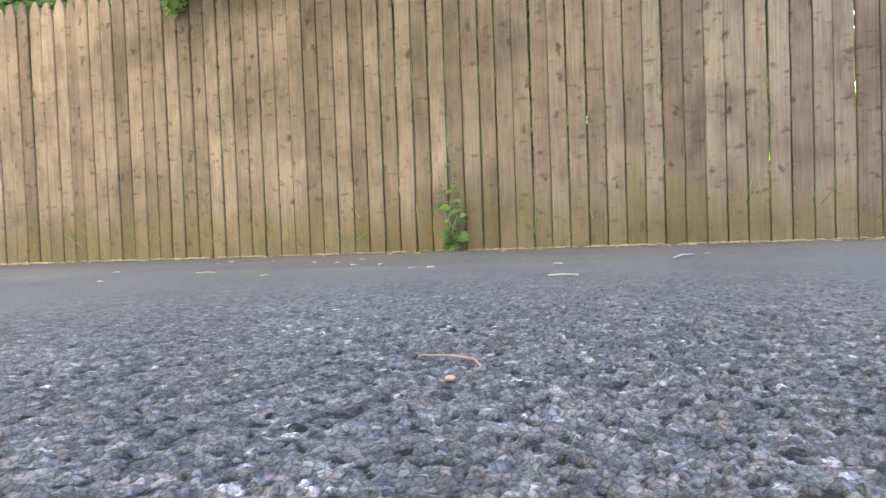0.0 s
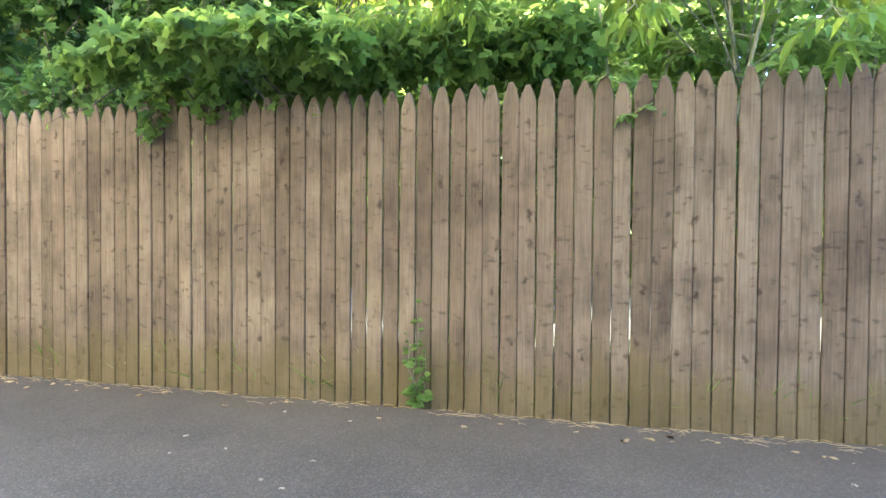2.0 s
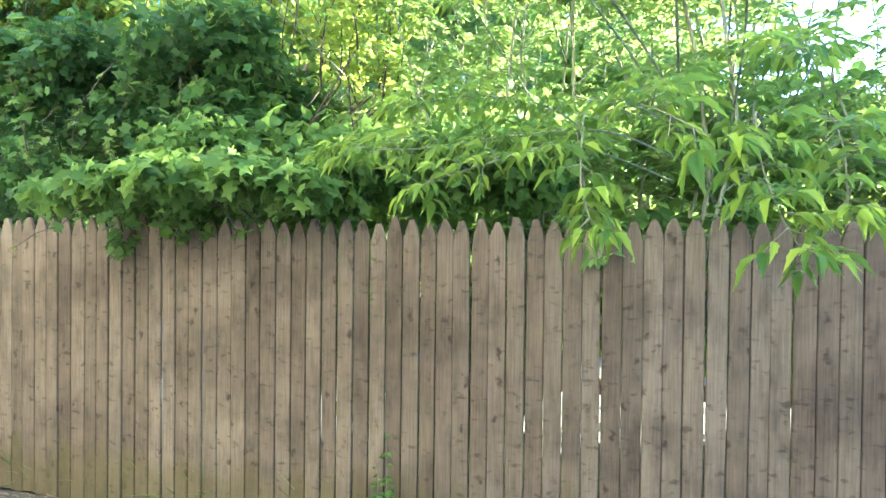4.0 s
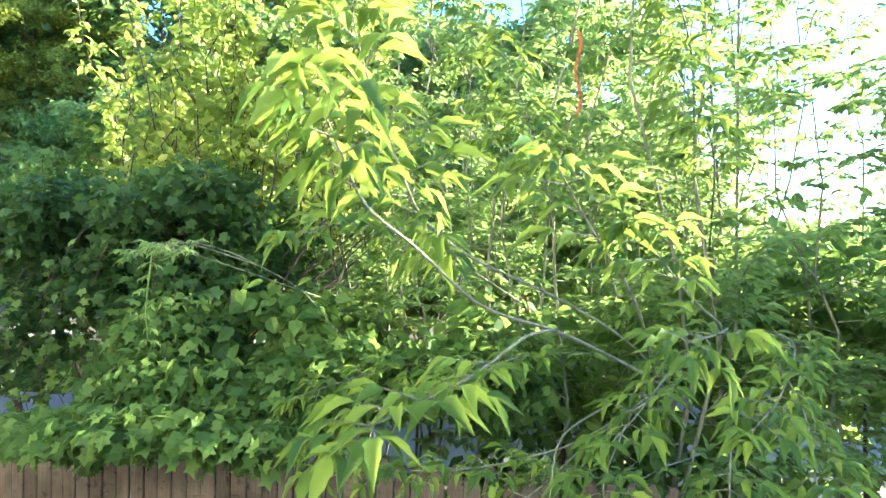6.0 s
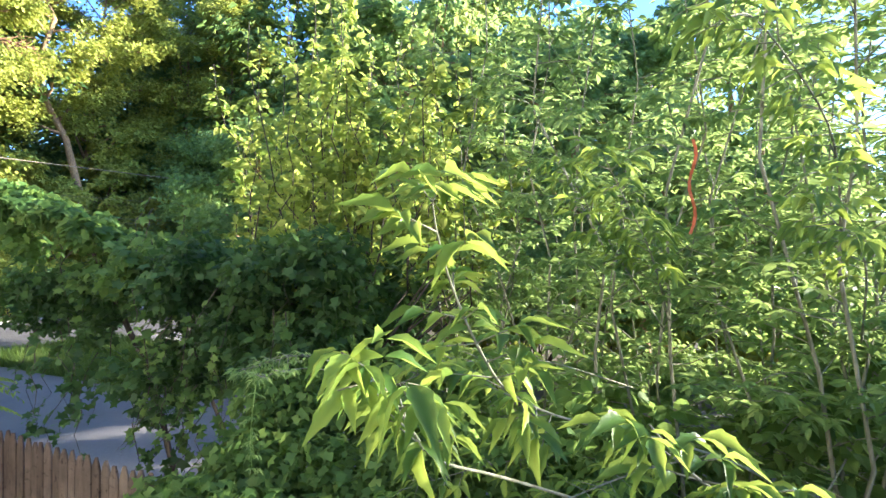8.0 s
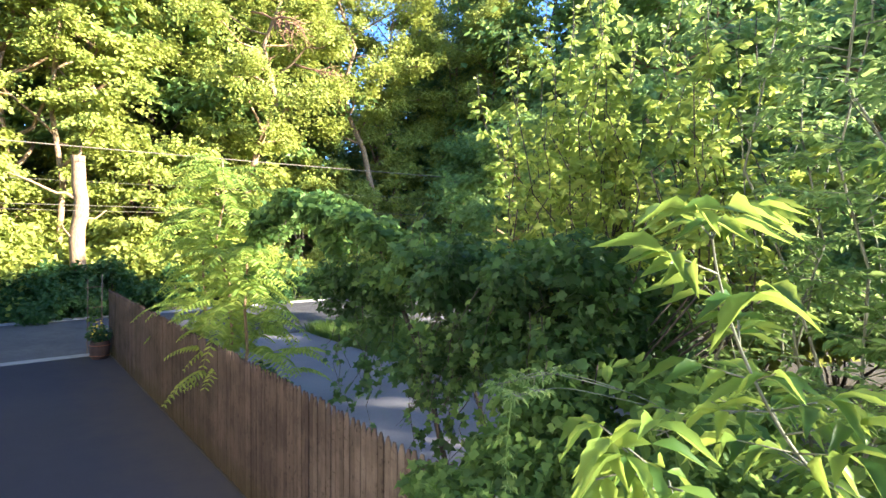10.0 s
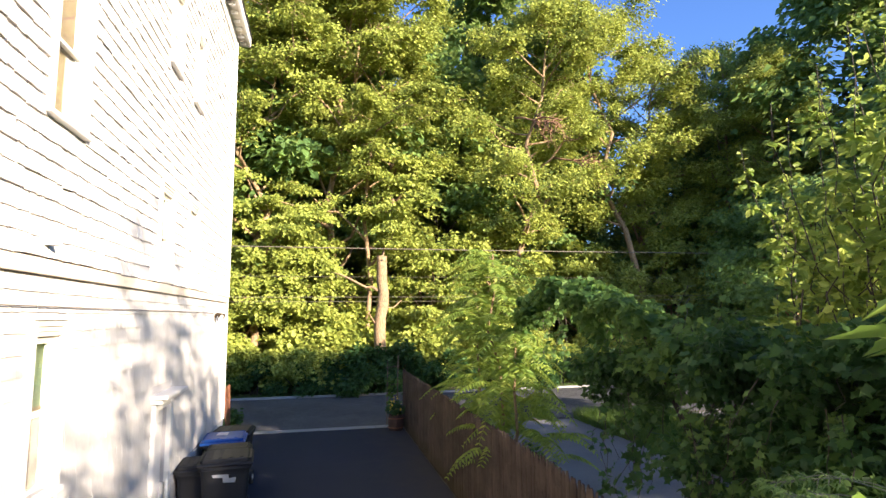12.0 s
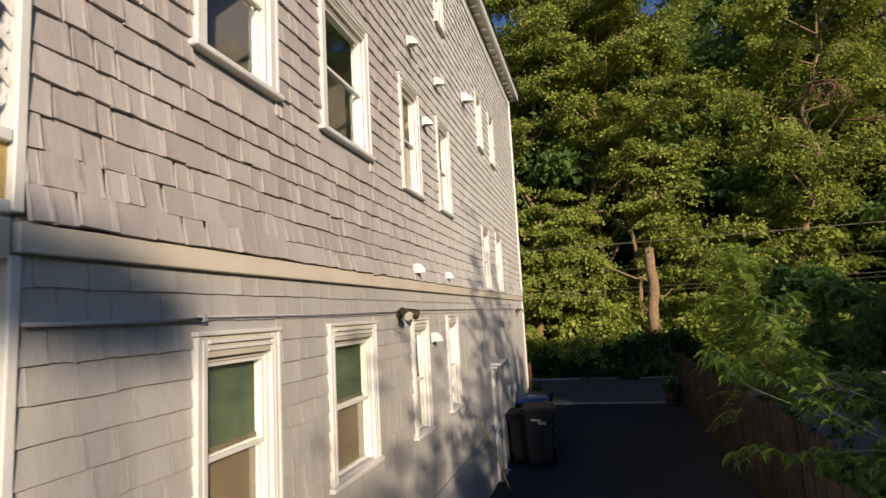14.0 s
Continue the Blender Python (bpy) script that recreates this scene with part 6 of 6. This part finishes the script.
# ---- near asphalt with its stones in relief ----
def stony(x0, x1, y0, y1, step, grow, cell):
    """A patch of worn asphalt: rounded stones standing out of the binder."""
    rng = np.random.default_rng(15)
    xs = [0.0]
    while xs[-1] < x1:
        xs.append(xs[-1] + step + grow * xs[-1])
    ys = [0.15]
    while ys[-1] < y1:
        ys.append(ys[-1] + step + grow * (ys[-1] - 0.15))
    while ys[0] > y0:
        ys.insert(0, ys[0] - step - 3 * grow * (0.15 - ys[0]))
    y0 = ys[0]
    xs = np.array([-x for x in xs[:0:-1]] + xs)
    x0, x1, y1 = xs[0], xs[-1], ys[-1]
    nx, ny = len(xs), len(ys)
    X, Y = np.meshgrid(xs, np.array(ys), indexing="ij")
    cx, cy = int((x1 - x0) / cell) + 3, int((y1 - y0) / cell) + 3
    jx, jy, hh, tone = rng.random((cx, cy)), rng.random((cx, cy)), rng.random((cx, cy)), rng.random((cx, cy))
    gx, gy = (X - x0) / cell + 1, (Y - y0) / cell + 1
    gx = np.clip(gx + 0.22 * np.sin(Y * 530 + 2.2 * np.sin(X * 310)) * np.sin(X * 270 + Y * 190), 1, cx - 2)
    gy = np.clip(gy + 0.22 * np.sin(X * 560 + 2.0 * np.sin(Y * 280)) * np.sin(Y * 310 - X * 170), 1, cy - 2)
    ix, iy = gx.astype(int), gy.astype(int)
    tx, ty = rng.normal(size=(cx, cy)), rng.normal(size=(cx, cy))
    tilt = np.zeros(X.shape)
    f1, f2 = np.full(X.shape, 9.0), np.full(X.shape, 9.0)
    hb, tb = np.zeros(X.shape), np.zeros(X.shape)
    for dx in (-1, 0, 1):
        for dy in (-1, 0, 1):
            a, b = np.clip(ix + dx, 0, cx - 1), np.clip(iy + dy, 0, cy - 1)
            d = np.hypot(a + jx[a, b] - gx, b + jy[a, b] - gy)
            near = d < f1
            f2 = np.where(near, f1, np.minimum(f2, d))
            hb, tb = np.where(near, hh[a, b], hb), np.where(near, tone[a, b], tb)
            tilt = np.where(near, tx[a, b] * (a + jx[a, b] - gx) + ty[a, b] * (b + jy[a, b] - gy), tilt)
            f1 = np.where(near, d, f1)
    edge = np.clip((f2 - f1) * 6.0, 0, 1) ** 0.8
    low = rng.random((cx // 3 + 3, cy // 3 + 3))
    px, py = gx / 3, gy / 3
    qx, qy = px.astype(int), py.astype(int)
    wx, wy = px - qx, py - qy
    broad = (low[qx, qy] * (1 - wx) + low[qx + 1, qy] * wx) * (1 - wy) + (low[qx, qy + 1] * (1 - wx) + low[qx + 1, qy + 1] * wx) * wy
    pit = hb < 0.09
    edge = np.where(pit, edge * 0.25, edge)
    z = 0.0003 + edge * (0.0009 + 0.0020 * hb + 0.0013 * np.clip(tilt, -1, 1)) + 0.0008 * broad + rng.normal(scale=0.00014, size=X.shape)
    fade = np.clip((1.55 - np.hypot(X, Y - 0.1)) / 1.1, 0, 1)
    z = z * fade + 0.0006
    V = np.stack([X, Y, z], -1).reshape(-1, 3)
    i = np.arange(nx * ny).reshape(nx, ny)
    q = np.stack([i[:-1, :-1], i[1:, :-1], i[1:, 1:], i[:-1, 1:]], -1).reshape(-1, 4)
    F = np.concatenate([q[:, [0, 1, 2]], q[:, [0, 2, 3]]])
    me = raw_mesh("asphalt_stones", V, F)
    at = me.attributes.new("tone", "FLOAT", "POINT")
    at.data.foreach_set("value", (tb * (edge > 0.4)).ravel().astype(np.float32))
    at = me.attributes.new("worn", "FLOAT", "POINT")
    at.data.foreach_set("value", fade.ravel().astype(np.float32))
    return me


def stone_mat():
    m, nt, b = mat("asphalt stones")
    a = nt.nodes.new("ShaderNodeAttribute")
    a.attribute_name = "tone"
    v = world_coords(nt)
    grain = noise_tex(nt, v, 800, 4)
    stain = noise_tex(nt, v, 5, 4)
    col = ramp(nt, a.outputs["Fac"], [(0.0, (0.010, 0.010, 0.011)), (0.05, (0.048, 0.047, 0.049)), (0.55, (0.088, 0.086, 0.089)), (0.80, (0.118, 0.100, 0.097)), (0.93, (0.094, 0.108, 0.122)), (0.988, (0.24, 0.23, 0.225))])
    chip = node(nt, "TexVoronoi", Scale=230.0)
    chip.feature = "DISTANCE_TO_EDGE"
    cell = node(nt, "TexVoronoi", Scale=230.0)
    for n in (chip, cell):
        nt.links.new(v, n.inputs["Vector"])
    chips = nt.nodes.new("ShaderNodeSeparateColor")
    nt.links.new(cell.outputs["Color"], chips.inputs[0])
    col = mix(nt, 0.75, col, ramp(nt, chips.outputs[0], [(0.0, (0.62, 0.63, 0.66)), (0.5, (1.0, 0.98, 0.98)), (0.93, (1.32, 1.28, 1.26)), (0.99, (2.2, 2.1, 2.0))]), "MULTIPLY")
    col = mix(nt, 0.85, col, ramp(nt, chip.outputs["Distance"], [(0.0, (0.42, 0.42, 0.43)), (0.12, (1.1, 1.1, 1.1))]), "MULTIPLY")
    col = mix(nt, 0.6, col, ramp(nt, grain, [(0.36, (0.5, 0.5, 0.5)), (0.64, (1.35, 1.35, 1.35))]), "MULTIPLY")
    col = mix(nt, 0.5, col, ramp(nt, stain, [(0.35, (0.7, 0.7, 0.7)), (0.65, (1.15, 1.15, 1.15))]), "MULTIPLY")
    worn = nt.nodes.new("ShaderNodeAttribute")
    worn.attribute_name = "worn"
    binder = mix(nt, 0.5, (0.080, 0.077, 0.076), ramp(nt, noise_tex(nt, v, 2.3, 5), [(0.35, (0.7, 0.7, 0.7)), (0.7, (1.15, 1.15, 1.15))]), "MULTIPLY")
    col = mix(nt, worn.outputs["Fac"], binder, col)
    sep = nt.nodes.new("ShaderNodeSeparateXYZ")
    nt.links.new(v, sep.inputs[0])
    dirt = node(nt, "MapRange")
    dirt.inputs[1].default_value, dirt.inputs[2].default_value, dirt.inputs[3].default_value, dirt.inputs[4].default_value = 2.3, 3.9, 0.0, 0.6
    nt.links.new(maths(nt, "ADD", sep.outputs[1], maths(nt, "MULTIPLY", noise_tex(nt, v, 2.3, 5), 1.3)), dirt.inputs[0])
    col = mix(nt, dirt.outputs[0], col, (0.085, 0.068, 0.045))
    nt.links.new(col, b.inputs["Base Color"])
    b.inputs["Roughness"].default_value = 0.85
    b.inputs["Specular IOR Level"].default_value = 0.2
    bump(nt, b, maths(nt, "ADD", maths(nt, "MINIMUM", chip.outputs["Distance"], 0.2), maths(nt, "MULTIPLY", grain, 0.15)), 0.8, 0.004)
    return m


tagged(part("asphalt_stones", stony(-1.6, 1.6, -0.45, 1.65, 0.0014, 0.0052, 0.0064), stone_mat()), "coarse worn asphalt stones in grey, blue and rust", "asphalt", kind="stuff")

# ---- shingles, course by course ----
def shingle_mesh(w, h, t0, t1, seed):
    """A wedge: thick at the butt, thin at the top; its back lies at y = 0."""
    rng = random.Random(seed)
    s = rng.uniform(-0.006, 0.006)
    cup, e = t0 * rng.uniform(0.05, 0.22), rng.uniform(-0.004, 0.004)
    v = [(-w / 2, 0, 0), (w / 2, 0, s), (w / 2, 0, h), (-w / 2, 0, h), (-w / 2, t0, 0), (w / 2, t0, s), (w / 2, t1, h), (-w / 2, t1, h), (-w * 0.3, t0 - cup, e), (w * 0.3, t0 - cup, s * 0.7 + e), (w * 0.3, t1, h), (-w * 0.3, t1, h)]
    q = [(4, 7, 11, 8), (8, 11, 10, 9), (9, 10, 6, 5), (0, 4, 8, 8), (0, 8, 9, 1), (1, 9, 5, 5), (1, 5, 6, 2), (3, 7, 4, 0), (2, 10, 11, 3)]
    return np.array(v), np.array([(a, b, c) for a, b, c, d in q] + [(a, c, d) for a, b, c, d in q if c != d])


def cladding(wall, name, material, z0, z1, row, wmin, wmax, t0, y, near, flare=0.0, seed=1, rough=1.0, gaps=(0.003, 0.005, 0.006, 0.008, 0.010, 0.018)):
    """Overlapping courses round the openings: those within near are parts of their own."""
    rng = random.Random(seed)
    kinds = []
    for k in range(8):
        w = wmin + (wmax - wmin) * k / 7
        v, f = shingle_mesh(w, row + 0.035, t0, 0.002, k)
        me = raw_mesh(name, v, f)
        me.materials.append(material)
        kinds.append((w, v, f, me))
    rest = []
    z, course = z0, 0
    while z < z1 - 0.02:
        x = HX0 + 0.03 - rng.random() * 0.05
        out, top = ((flare, flare * 0.42), (flare * 0.42, flare * 0.09), (flare * 0.09, 0.0), (0.0, 0.0))[min(course, 3)]
        kick = Matrix.Identity(4)
        kick[1][2] = -(out - top) / (row + 0.035)
        while x < HX1 - 0.02:
            w, v, f, me = kinds[rng.randrange(8)]
            sx = 1.0
            a, b = x, x + w
            for h in TRIMS:
                if h[2] < z + row * 0.75 and h[3] > z + 0.02:
                    if a < h[0] < b:
                        b = h[0] - 0.001
                    elif h[0] <= a < h[1]:
                        a, b = h[1] + 0.001, max(h[1] + 0.001, b)
            b = min(b, HX1 - 0.006)
            x += w + rng.choice(gaps) if b >= x + w * 0.99 else max(b - x, 0.02) + 0.002
            if b - a < 0.02:
                continue
            sx = (b - a) / w
            m = Matrix.Translation(((a + b) / 2, y + out + rng.choice((0, 0, 0.001, 0.003, 0.005)) * rough, z + rng.choice((-0.007, -0.003, -0.001, 0, 0, 0.001, 0.003)) * rough)) @ Matrix.Rotation(radians(rng.gauss(0, 0.8) * rough), 4, "Z") @ Matrix.Rotation(radians(rng.gauss(0, 1.0) * rough), 4, "Y") @ kick @ Matrix.Diagonal((sx, 1, 1, 1)) @ Matrix.Rotation(radians(rng.uniform(-0.2, 0.8)), 4, "X")
            if a > near[0] and z < near[1]:
                part(name, me, None, wall, m=m)
            else:
                mm = np.array(m)
                rest.append((v @ mm[:3, :3].T + mm[:3, 3], f))
        z += row
        course += 1
    v, f = joined(rest)
    tagged(part(name + "_courses", raw_mesh(name + "_courses", v, f), material, wall), kind="stuff")


TRIMS = [(w[0] - 0.004, w[1] + 0.004, w[2], w[3] + 0.03) for w in WINDOWS] + [(DOOR[0] - 0.14, DOOR[1] + 0.14, 0, 2.6)]
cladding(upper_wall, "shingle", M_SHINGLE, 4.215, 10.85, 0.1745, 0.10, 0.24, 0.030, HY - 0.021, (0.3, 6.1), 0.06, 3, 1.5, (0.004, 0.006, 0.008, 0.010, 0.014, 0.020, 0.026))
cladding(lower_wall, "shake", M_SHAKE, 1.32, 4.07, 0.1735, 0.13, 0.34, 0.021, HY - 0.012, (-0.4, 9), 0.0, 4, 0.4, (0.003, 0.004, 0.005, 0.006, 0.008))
cladding(lower_wall, "starter_shake", M_SHAKE, 1.185, 1.22, 0.1735, 0.13, 0.34, 0.018, HY - 0.009, (9, 9), 0.0, 5, 0.22)
